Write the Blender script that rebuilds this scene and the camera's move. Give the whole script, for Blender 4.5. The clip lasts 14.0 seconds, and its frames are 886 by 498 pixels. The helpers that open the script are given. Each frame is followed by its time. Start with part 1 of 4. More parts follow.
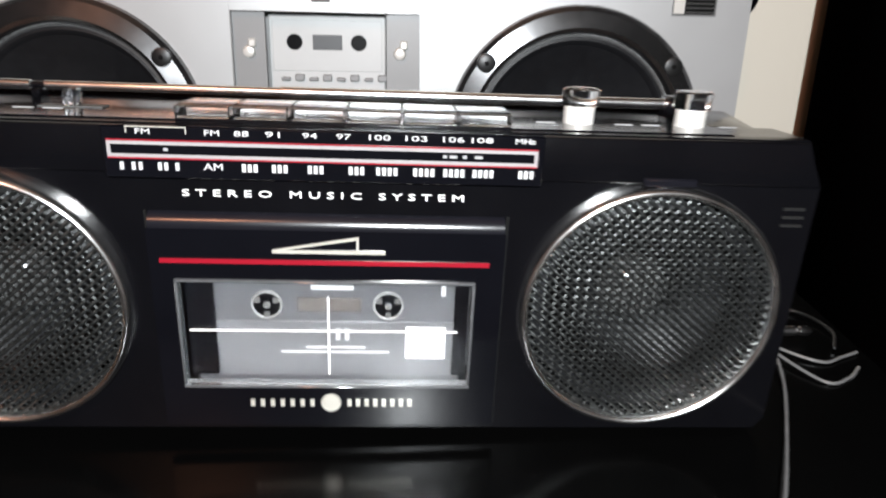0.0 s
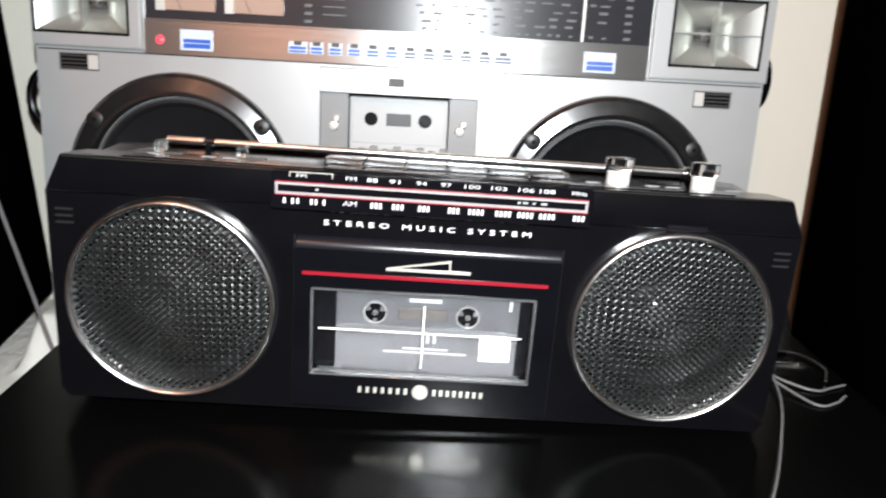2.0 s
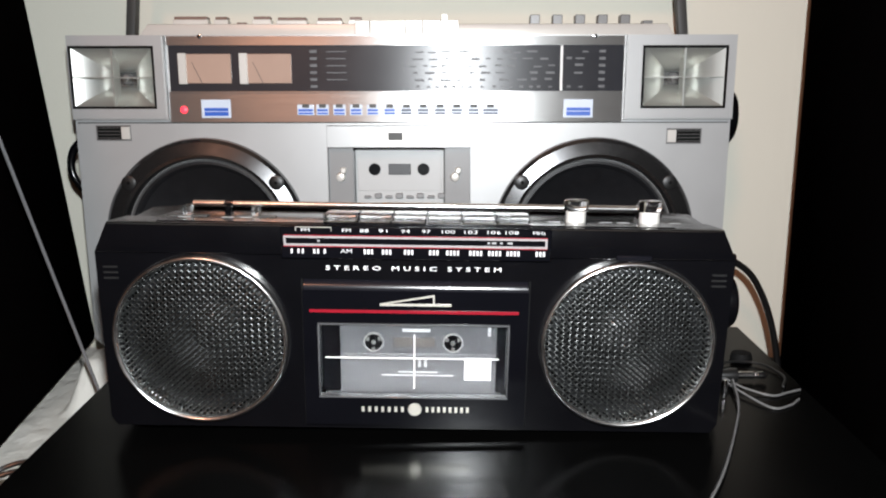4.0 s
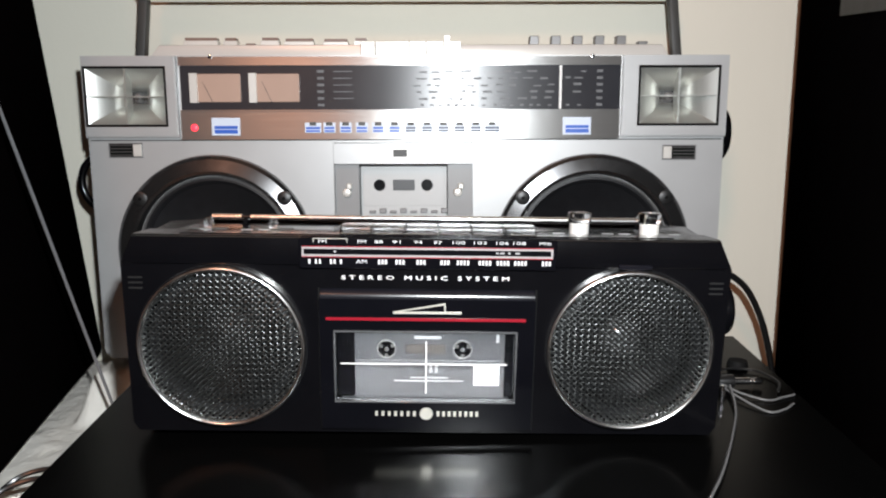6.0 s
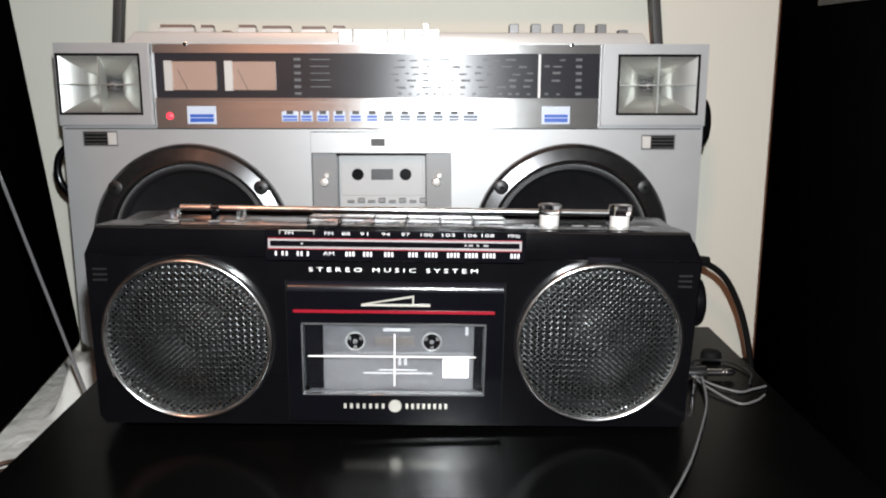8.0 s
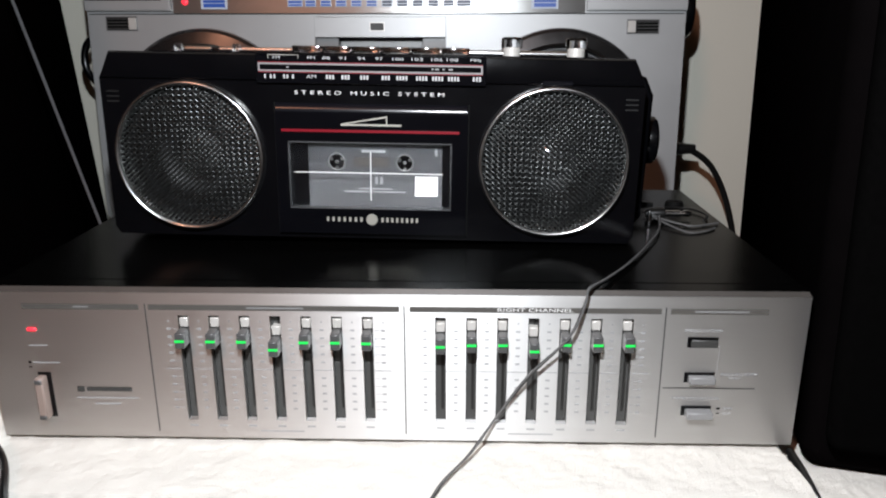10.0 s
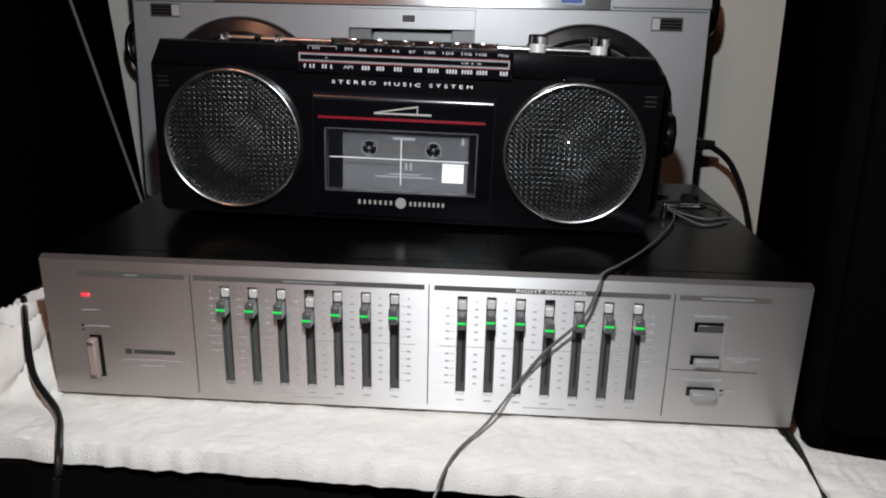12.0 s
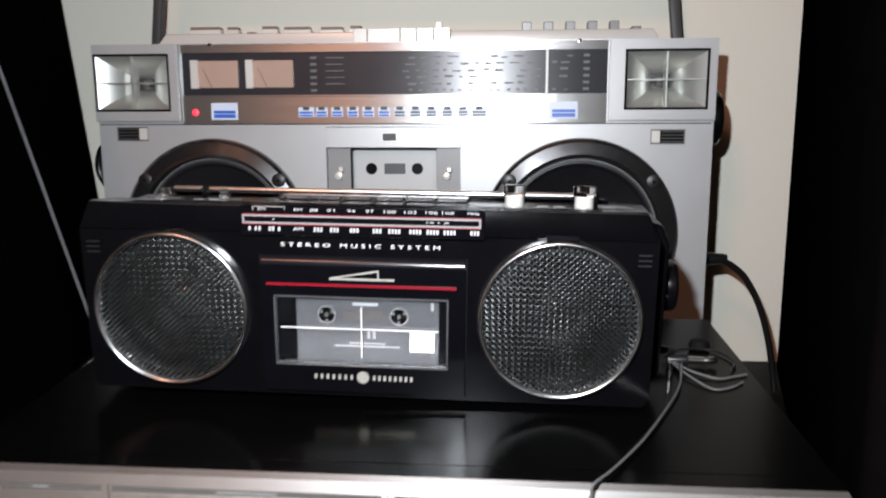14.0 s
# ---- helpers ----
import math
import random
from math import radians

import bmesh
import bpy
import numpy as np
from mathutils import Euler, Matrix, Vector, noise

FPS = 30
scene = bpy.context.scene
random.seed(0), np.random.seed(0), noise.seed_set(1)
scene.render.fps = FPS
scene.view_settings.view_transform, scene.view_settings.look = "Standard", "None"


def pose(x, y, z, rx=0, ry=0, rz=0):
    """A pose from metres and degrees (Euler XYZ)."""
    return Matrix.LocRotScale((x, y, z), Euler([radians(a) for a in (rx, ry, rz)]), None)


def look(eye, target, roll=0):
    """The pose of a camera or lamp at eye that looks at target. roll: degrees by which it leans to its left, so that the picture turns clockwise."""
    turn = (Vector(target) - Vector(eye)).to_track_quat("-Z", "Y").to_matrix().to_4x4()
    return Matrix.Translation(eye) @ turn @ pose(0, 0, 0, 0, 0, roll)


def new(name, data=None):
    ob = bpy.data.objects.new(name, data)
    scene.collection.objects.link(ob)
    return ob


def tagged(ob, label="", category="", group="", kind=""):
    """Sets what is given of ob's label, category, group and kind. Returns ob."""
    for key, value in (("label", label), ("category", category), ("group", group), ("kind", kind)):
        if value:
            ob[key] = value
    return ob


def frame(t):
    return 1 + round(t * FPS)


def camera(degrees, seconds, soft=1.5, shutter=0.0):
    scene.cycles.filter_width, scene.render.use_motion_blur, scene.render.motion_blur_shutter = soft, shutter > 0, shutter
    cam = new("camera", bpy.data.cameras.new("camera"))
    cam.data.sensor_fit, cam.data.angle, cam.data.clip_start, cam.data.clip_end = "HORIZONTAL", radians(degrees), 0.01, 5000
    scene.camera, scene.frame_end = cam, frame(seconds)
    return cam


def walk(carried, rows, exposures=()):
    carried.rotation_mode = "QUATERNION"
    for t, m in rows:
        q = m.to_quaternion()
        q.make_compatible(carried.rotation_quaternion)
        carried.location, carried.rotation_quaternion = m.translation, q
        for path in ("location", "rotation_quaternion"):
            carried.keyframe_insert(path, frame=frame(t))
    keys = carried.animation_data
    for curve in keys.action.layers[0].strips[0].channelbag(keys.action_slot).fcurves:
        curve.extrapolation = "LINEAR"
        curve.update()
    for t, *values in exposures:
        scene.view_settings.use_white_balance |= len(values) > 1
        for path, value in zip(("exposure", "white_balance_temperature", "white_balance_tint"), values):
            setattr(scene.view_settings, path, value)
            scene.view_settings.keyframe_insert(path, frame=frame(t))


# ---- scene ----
cam = camera(61.2, 14.0, 2.0, 0.5)
PATH = [
    (0, (0.005, -0.151, 0.242), (0.13, 1.73, -0.425), 1.4),
    (0.5, (0.019, -0.205, 0.231), (0.061, 1.733, -0.262), 1.5),
    (1, (0.019, -0.233, 0.233), (-0.003, 1.72, -0.197), 1.7),
    (1.5, (0.008, -0.24, 0.24), (-0.068, 1.692, -0.271), 1.0),
    (2, (-0.02, -0.229, 0.244), (0.044, 1.715, -0.221), 3.1),
    (2.5, (-0.01, -0.23, 0.245), (0.15, 1.716, -0.188), 1.8),
    (3, (0.018, -0.247, 0.259), (-0.036, 1.698, -0.203), 1.5),
    (3.2, (0.011, -0.262, 0.26), (-0.016, 1.688, -0.185), 0.4),
    (5.3, (-0.012, -0.295, 0.255), (-0.008, 1.677, -0.076), -0.2),
    (5.5, (-0.016, -0.299, 0.258), (-0.031, 1.674, -0.068), -0.3),
    (6, (-0.01, -0.301, 0.258), (0.002, 1.672, -0.074), -0.2),
    (6.5, (-0.008, -0.302, 0.259), (0.034, 1.674, -0.049), -0.1),
    (7, (-0.006, -0.302, 0.261), (0.037, 1.673, -0.05), 0.1),
    (7.5, (-0.002, -0.3, 0.26), (0.052, 1.671, -0.073), 0.0),
    (8, (0.002, -0.298, 0.26), (0.035, 1.668, -0.106), -0.0),
    (8.5, (0.008, -0.306, 0.253), (0.02, 1.659, -0.118), 1.0),
    (9, (0.009, -0.330, 0.212), (0.095, 1.609, -0.268), 0.7),
    (9.2, (0.021, -0.335, 0.199), (0.077, 1.612, -0.259), 0.5),
    (11.3, (0.042, -0.391, 0.19), (-0.076, 1.547, -0.291), 0.7),
    (11.5, (0.041, -0.389, 0.192), (-0.08, 1.546, -0.3), 1.0),
    (12, (0.036, -0.387, 0.195), (-0.072, 1.549, -0.293), 1.4),
    (12.5, (0.038, -0.39, 0.201), (-0.062, 1.547, -0.284), 2.0),
    (13, (0.039, -0.385, 0.226), (-0.139, 1.573, -0.141), 2.1),
    (13.5, (0.048, -0.364, 0.243), (-0.116, 1.596, -0.12), 0.6),
    (14, (0.059, -0.314, 0.244), (-0.103, 1.652, -0.086), -0.2),
]
EXPOSURES = [(0.0, 0.36, 6420, 10), (0.5, 0.46, 6420, 10), (1.0, 0.4, 6420, 10), (2.0, 0.54, 6420, 10), (3.0, 0.27, 6420, 10), (5.3, 0.13, 6420, 10), (6.5, 0.12, 6420, 10), (8.4, 0.12, 6420, 10), (9.0, -0.08, 6420, 10), (9.3, -0.3, 6380, 10.5), (11.3, -1.2, 6260, 12), (12.7, -1.2, 6260, 12), (13.0, -1.15, 6260, 12), (13.4, -0.7, 6260, 12), (14.0, -0.1, 6260, 12)]
walk(cam, [(t, look(eye, target, roll)) for t, eye, target, roll in PATH], EXPOSURES)

# ---- world and lights ----
world = bpy.data.worlds.new("night_room")
scene.world = world
world.use_nodes = True
world.node_tree.nodes["Background"].inputs[0].default_value = (1.0, 0.85, 0.7, 1)
world.node_tree.nodes["Background"].inputs[1].default_value = 0.004


def lamp(name, kind, m, energy, color, size):
    data = bpy.data.lights.new(name, kind)
    data.energy, data.color = energy, color
    if kind == "AREA":
        data.size = size
    else:
        data.shadow_soft_size = size
    if kind == "SPOT":
        data.spot_size, data.spot_blend = radians(165), 0.7
    ob = new(name, data)
    ob.matrix_world = m
    return ob


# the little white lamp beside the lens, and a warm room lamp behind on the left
lamp("torch_light", "SPOT", look((0.018, -0.312, 0.318), (0.0, 0.37, 0.15)), 19.6, (0.94, 0.98, 1.0), 0.006)
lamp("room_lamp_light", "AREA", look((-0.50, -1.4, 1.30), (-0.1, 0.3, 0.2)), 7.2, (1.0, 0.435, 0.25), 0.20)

# ---- materials ----


def mat(name, color, rough=0.5, metal=0.0, vary=0.15, scale=40.0, bump=0.0, bump_scale=900.0, rough_vary=0.1,
        stretch=(1, 1, 1), coat=0.0, spec=0.5, emit=0.0, brushed=0.0):
    m = bpy.data.materials.new(name)
    m.use_nodes = True
    nt = m.node_tree
    b = nt.nodes["Principled BSDF"]
    b.inputs["Metallic"].default_value = metal
    b.inputs["Specular IOR Level"].default_value = spec
    b.inputs["Coat Weight"].default_value = coat
    b.inputs["Coat Roughness"].default_value = 0.05
    tc = nt.nodes.new("ShaderNodeTexCoord")
    mp = nt.nodes.new("ShaderNodeMapping")
    mp.inputs["Scale"].default_value = stretch
    nt.links.new(tc.outputs["Object"], mp.inputs["Vector"])
    n = nt.nodes.new("ShaderNodeTexNoise")
    n.inputs["Scale"].default_value = scale
    n.inputs["Detail"].default_value = 5
    nt.links.new(mp.outputs[0], n.inputs["Vector"])
    ramp = nt.nodes.new("ShaderNodeMix")
    ramp.data_type = "RGBA"
    lo = [max(0.0, c * (1 - vary)) for c in color]
    hi = [min(1.0, c * (1 + vary)) for c in color]
    ramp.inputs[6].default_value = (*lo, 1)
    ramp.inputs[7].default_value = (*hi, 1)
    nt.links.new(n.outputs["Fac"], ramp.inputs[0])
    nt.links.new(ramp.outputs[2], b.inputs["Base Color"])
    rr = nt.nodes.new("ShaderNodeMapRange")
    rr.inputs["To Min"].default_value = max(0.02, rough * (1 - rough_vary))
    rr.inputs["To Max"].default_value = min(1.0, rough * (1 + rough_vary))
    nt.links.new(n.outputs["Fac"], rr.inputs["Value"])
    nt.links.new(rr.outputs[0], b.inputs["Roughness"])
    if bump > 0:
        n2 = nt.nodes.new("ShaderNodeTexNoise")
        n2.inputs["Scale"].default_value = bump_scale
        n2.inputs["Detail"].default_value = 3
        nt.links.new(mp.outputs[0], n2.inputs["Vector"])
        bp = nt.nodes.new("ShaderNodeBump")
        bp.inputs["Strength"].default_value = bump
        bp.inputs["Distance"].default_value = 0.0006
        nt.links.new(n2.outputs["Fac"], bp.inputs["Height"])
        nt.links.new(bp.outputs[0], b.inputs["Normal"])
    if brushed > 0:
        b.inputs["Anisotropic"].default_value = brushed
        across = nt.nodes.new("ShaderNodeCombineXYZ")
        across.inputs[2].default_value = 1.0
        nt.links.new(across.outputs[0], b.inputs["Tangent"])
    if emit > 0:
        b.inputs["Emission Color"].default_value = (*color, 1)
        b.inputs["Emission Strength"].default_value = emit
    return m


def glass_mat(name, tint=(1, 1, 1), rough=0.03, ior=1.45):
    m = bpy.data.materials.new(name)
    m.use_nodes = True
    b = m.node_tree.nodes["Principled BSDF"]
    b.inputs["Base Color"].default_value = (*tint, 1)
    b.inputs["Roughness"].default_value = rough
    b.inputs["Transmission Weight"].default_value = 1.0
    b.inputs["IOR"].default_value = ior
    return m


M_BLACK = mat("black_plastic", (0.0021, 0.0021, 0.0027), 0.18, bump=0.03, bump_scale=1500, scale=60, rough_vary=0.3, spec=0.4)
M_GLOSS = mat("black_gloss_plastic", (0.0024, 0.0025, 0.0036), 0.13, vary=0.2, scale=50, rough_vary=0.3, spec=0.5)
M_MATTE = mat("black_matte", (0.002, 0.002, 0.002), 0.75, spec=0.15, bump=0.2, bump_scale=700)
M_CHROME = mat("chrome", (0.72, 0.72, 0.72), 0.14, 1.0, vary=0.06, scale=90, rough_vary=0.4)
M_RING = mat("polished_ring", (0.84, 0.84, 0.83), 0.23, 1.0, vary=0.08, scale=90, rough_vary=0.4)
M_GRILLE = mat("grille_wire", (0.054, 0.057, 0.056), 0.38, 0.9, vary=0.2, scale=160, rough_vary=0.3)
M_LIP = mat("satin_black_lip", (0.005, 0.005, 0.007), 0.2, vary=0.2, scale=60, spec=0.45)
M_DIALFRAME = mat("grey_dial_frame", (0.24, 0.225, 0.225), 0.4, vary=0.06)
M_DIALWHITE = mat("dial_white_print", (0.46, 0.46, 0.46), 0.5, vary=0.05)
M_CONE = mat("speaker_paper", (0.0090, 0.0094, 0.0108), 0.45, spec=0.3, vary=0.3, scale=150, bump=0.3, bump_scale=600)
M_CAP = mat("speaker_cap", (0.20, 0.20, 0.20), 0.14, 0.7, scale=100)
M_WHITE = mat("white_print", (0.78, 0.78, 0.76), 0.5, vary=0.04)
M_GREYPRINT = mat("grey_print", (0.3, 0.3, 0.3), 0.5, vary=0.05)
M_RED = mat("red_print", (0.20, 0.003, 0.011), 0.35, vary=0.05)
M_SILVERTRIM = mat("pale_metal_trim", (0.72, 0.70, 0.62), 0.3, 0.6, vary=0.05)
M_CLEAR = glass_mat("clear_plastic", (0.93, 0.95, 0.96), 0.07)
M_TAPE = mat("smoked_cassette_shell", (0.046, 0.047, 0.050), 0.4, vary=0.08, scale=60, bump=0.05)
M_TAPELOW = mat("cassette_label_grey", (0.066, 0.067, 0.070), 0.45, vary=0.06, scale=60)
M_BRUSH = mat("brushed_silver_panel", (0.62, 0.62, 0.61), 0.30, 0.9, vary=0.05, scale=6, stretch=(2, 30, 260), bump=0.05,
              bump_scale=40, rough_vary=0.15, brushed=0.85)
M_EQFACE = mat("brushed_aluminium_face", (0.68, 0.67, 0.655), 0.54, 0.96, vary=0.05, scale=5, stretch=(3, 30, 240), bump=0.05,
               bump_scale=40, rough_vary=0.15, brushed=0.82)
M_SILVER = mat("silver_painted_plastic", (0.45, 0.455, 0.455), 0.42, 0.4, vary=0.04, scale=30, bump=0.06, bump_scale=1800)
M_SILVERDARK = mat("dark_silver_plastic", (0.20, 0.20, 0.20), 0.4, 0.4, vary=0.05)
M_KEY = mat("pale_silver_key", (0.66, 0.64, 0.60), 0.35, 0.25, vary=0.05)
M_RINGBLACK = mat("dark_anodised_ring", (0.20, 0.20, 0.203), 0.20, 0.95, vary=0.15, scale=60, rough_vary=0.2)
M_PORT = mat("dark_ribbed_plastic", (0.008, 0.008, 0.008), 0.4, vary=0.1)
M_RIM = mat("clear_rim_plastic", (0.07, 0.072, 0.075), 0.10, vary=0.35, scale=220, spec=0.9)
M_KEYPLATE = mat("key_plate_metal", (0.5, 0.5, 0.5), 0.12, 1.0, vary=0.1, scale=200, rough_vary=0.5)
M_DIALPRINT = mat("dial_grey_print", (0.10, 0.102, 0.108), 0.5, vary=0.3, scale=200)
M_TABCAP = mat("brown_tab_cap", (0.19, 0.125, 0.10), 0.4, vary=0.15)
M_HORN = mat("horn_silver_paint", (0.66, 0.67, 0.64), 0.36, 0.85, vary=0.06, scale=40)
M_DIAL = mat("dial_glass_dark", (0.026, 0.027, 0.032), 0.30, vary=0.15, scale=40, brushed=0.7, spec=0.6, coat=0.5)
M_PALETAPE = mat("pale_cassette_shell", (0.48, 0.485, 0.48), 0.4, vary=0.06, scale=60)
M_LABEL = mat("faded_grey_label", (0.006, 0.0055, 0.005), 0.6, vary=0.25, scale=60)
M_MIDGREY = mat("mid_grey_plastic", (0.24, 0.24, 0.24), 0.4, vary=0.06)
M_LEVER = mat("worn_lever", (0.30, 0.23, 0.20), 0.4, vary=0.1)
M_HUB = mat("grey_hub", (0.14, 0.14, 0.135), 0.35, vary=0.08)
M_METER = mat("cream_meter_face", (0.42, 0.29, 0.23), 0.25, vary=0.06, scale=50)
M_BLUE = mat("blue_label", (0.03, 0.11, 0.50), 0.4, vary=0.08)
M_NAVY = mat("navy_print", (0.03, 0.045, 0.09), 0.4, vary=0.08)
M_PALEBLUE = mat("pale_blue_label", (0.60, 0.67, 0.78), 0.4, vary=0.06)
M_LED = mat("red_indicator", (1.0, 0.03, 0.05), 0.3, emit=2.4)
M_GREEN = mat("green_marker", (0.02, 0.75, 0.10), 0.4, vary=0.05, emit=0.35)
M_PRINTDARK = mat("dark_print", (0.37, 0.37, 0.375), 0.5, vary=0.05)
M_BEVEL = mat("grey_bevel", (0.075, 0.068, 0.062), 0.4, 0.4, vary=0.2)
M_CORD = mat("silver_grey_cord", (0.16, 0.16, 0.16), 0.22, 0.3, vary=0.3, scale=200, spec=1.0)
M_SLOTBACK = mat("slot_back_grey", (0.060, 0.060, 0.057), 0.5, vary=0.1, scale=80)
M_SLOTDARK = mat("slot_rail_dark", (0.012, 0.012, 0.011), 0.5, vary=0.1)
M_HEADER = mat("header_bar_grey", (0.085, 0.08, 0.072), 0.5, vary=0.1)
M_SLOT = mat("slider_slot_grey", (0.045, 0.045, 0.043), 0.5, vary=0.1, scale=80)
M_KNOBGREY = mat("slider_knob_grey", (0.10, 0.10, 0.10), 0.3, 0.2, vary=0.1)
M_COVER = mat("black_painted_steel", (0.0010, 0.0010, 0.0010), 0.23, vary=0.3, scale=14, bump=0.03, bump_scale=260, rough_vary=0.4, spec=0.08)
M_CABLE = mat("black_rubber_cable", (0.008, 0.008, 0.008), 0.3, vary=0.2, scale=90, spec=0.5)
M_CABLEGREY = mat("grey_cable", (0.13, 0.13, 0.135), 0.4, vary=0.1, scale=90)
M_GOLD = mat("bronze_handle", (0.36, 0.27, 0.16), 0.28, 0.8, vary=0.08, scale=30)
M_WALL = mat("cream_wall_paint", (0.78, 0.76, 0.66), 0.75, vary=0.035, scale=7, bump=0.25, bump_scale=160)
M_CLOTH = mat("black_speaker_cloth", (0.0018, 0.0017, 0.0017), 0.85, vary=0.3, scale=300, bump=0.4, bump_scale=1500, spec=0.0)
M_CABINET = mat("black_vinyl_cabinet", (0.0022, 0.0018, 0.0019), 0.5, vary=0.3, scale=40, bump=0.15, bump_scale=700, spec=0.0)
M_WOOD = mat("dark_stand_wood", (0.002, 0.0018, 0.0017), 0.6, vary=0.3, scale=30, stretch=(1, 6, 6), bump=0.2, bump_scale=300, spec=0.15)
M_FLOOR = mat("dark_carpet", (0.06, 0.05, 0.045), 0.95, vary=0.3, scale=90, bump=0.5, bump_scale=500)
M_TOWEL = mat("white_terry_towel", (0.80, 0.77, 0.71), 0.95, vary=0.07, scale=60, bump=0.9, bump_scale=1100, spec=0.1)

# ---- building helpers ----


def box(bm, x0, x1, y0, y1, z0, z1, bevel=0.0, seg=1):
    vs = [bm.verts.new((x, y, z)) for x in (x0, x1) for y in (y0, y1) for z in (z0, z1)]
    fs = [bm.faces.new([vs[i] for i in q]) for q in
          ((0, 1, 3, 2), (4, 6, 7, 5), (0, 4, 5, 1), (2, 3, 7, 6), (0, 2, 6, 4), (1, 5, 7, 3))]
    if bevel > 0:
        es = {e for f in fs for e in f.edges}
        bmesh.ops.bevel(bm, geom=list(es), offset=bevel, segments=seg, affect="EDGES", profile=0.5)
    return bm


def prism(bm, poly, y0, y1, bevel=0.0, seg=2):
    """A slab with the outline poly of (x, z) between two depths."""
    a = [bm.verts.new((x, y0, z)) for x, z in poly]
    b = [bm.verts.new((x, y1, z)) for x, z in poly]
    n = len(poly)
    fs = [bm.faces.new(a), bm.faces.new(b[::-1])]
    fs += [bm.faces.new([a[(i + 1) % n], a[i], b[i], b[(i + 1) % n]]) for i in range(n)]
    bmesh.ops.recalc_face_normals(bm, faces=fs)
    if bevel > 0:
        es = {e for f in fs[:2] for e in f.edges}
        bmesh.ops.bevel(bm, geom=list(es), offset=bevel, segments=seg, affect="EDGES", profile=0.5)
    return bm


def circle(cx, cz, r, n=64):
    return [(cx + r * math.cos(2 * math.pi * k / n), cz + r * math.sin(2 * math.pi * k / n)) for k in range(n)]


def rect(x0, x1, z0, z1):
    return [(x0, z0), (x1, z0), (x1, z1), (x0, z1)]


def plate(bm, outer, holes, y0, y1):
    """A slab with holes right through it."""
    loops = []
    for poly in [outer] + holes:
        front = [bm.verts.new((x, y0, z)) for x, z in poly]
        loops.append((front, [bm.verts.new((x, y1, z)) for x, z in poly]))
    for side in (0, 1):
        edges = []
        for pair in loops:
            vs = pair[side]
            edges += [bm.edges.new((vs[i], vs[(i + 1) % len(vs)])) for i in range(len(vs))]
        bmesh.ops.triangle_fill(bm, use_beauty=True, edges=edges, normal=(0, -1, 0))
    for a, b in loops:
        n = len(a)
        for i in range(n):
            bm.faces.new([a[i], a[(i + 1) % n], b[(i + 1) % n], b[i]])
    bmesh.ops.recalc_face_normals(bm, faces=bm.faces)
    return bm


def lathe(bm, profile, c, seg=64, axis="y", a0=0.0, a1=360.0):
    """Turns (radius, height) pairs round an axis through c."""
    full = a1 - a0 >= 360
    count = seg if full else seg + 1
    rings = []
    for i in range(count):
        a = radians(a0 + (a1 - a0) * i / seg)
        ring = []
        for r, h in profile:
            u, v = r * math.cos(a), r * math.sin(a)
            p = {"y": (u, h, v), "z": (u, v, h), "x": (h, u, v)}[axis]
            ring.append(bm.verts.new((c[0] + p[0], c[1] + p[1], c[2] + p[2])))
        rings.append(ring)
    fs = []
    for i in range(seg):
        p, q = rings[i], rings[(i + 1) % count]
        for k in range(len(profile) - 1):
            fs.append(bm.faces.new([p[k], q[k], q[k + 1], p[k + 1]]))
    bmesh.ops.remove_doubles(bm, verts=[v for r in rings for v in r], dist=1e-6)
    bmesh.ops.recalc_face_normals(bm, faces=[f for f in fs if f.is_valid])
    return bm


def spline(pts, n=10):
    """A smooth line through the points."""
    p = [Vector(q) for q in pts]
    p = [2 * p[0] - p[1]] + p + [2 * p[-1] - p[-2]]
    out = []
    for i in range(1, len(p) - 2):
        for k in range(n):
            t = k / n
            out.append(0.5 * (2 * p[i] + (p[i + 1] - p[i - 1]) * t + (2 * p[i - 1] - 5 * p[i] + 4 * p[i + 1] - p[i + 2]) * t * t
                              + (3 * p[i] - p[i - 1] - 3 * p[i + 1] + p[i + 2]) * t ** 3))
    out.append(p[-2])
    return out


def tube(bm, pts, r, seg=8, smooth=8, flat=1.0):
    line = spline(pts, smooth) if smooth else [Vector(q) for q in pts]
    rings, up = [], Vector((0.13, 0.21, 0.97))
    for i, q in enumerate(line):
        d = (line[min(i + 1, len(line) - 1)] - line[max(i - 1, 0)]).normalized()
        u = up.cross(d).normalized()
        v = d.cross(u)
        rings.append([bm.verts.new(q + u * (r * math.cos(2 * math.pi * k / seg)) + v * (flat * r * math.sin(2 * math.pi * k / seg))) for k in range(seg)])
    for a, b in zip(rings, rings[1:]):
        for k in range(seg):
            bm.faces.new([a[k], a[(k + 1) % seg], b[(k + 1) % seg], b[k]])
    bm.faces.new(rings[0][::-1])
    bm.faces.new(rings[-1])
    return bm


def finish(bm, material, angle=38):
    for f in bm.faces:
        f.smooth = True
    bm.normal_update()
    for e in bm.edges:
        if len(e.link_faces) == 2 and e.calc_face_angle(0) > radians(angle):
            e.smooth = False
    me = bpy.data.meshes.new("mesh")
    bm.to_mesh(me)
    bm.free()
    me.materials.append(material)
    return me


def thing(name, base, label, category, group="", turn=(0, 0, 0), kind="", lean=None):
    ob = new(name)
    ob.empty_display_size = 0.02
    ob.matrix_world = lean @ pose(*base, *turn) if lean else pose(*base, *turn)
    ob["base"] = base
    return tagged(ob, label, category, group, kind)


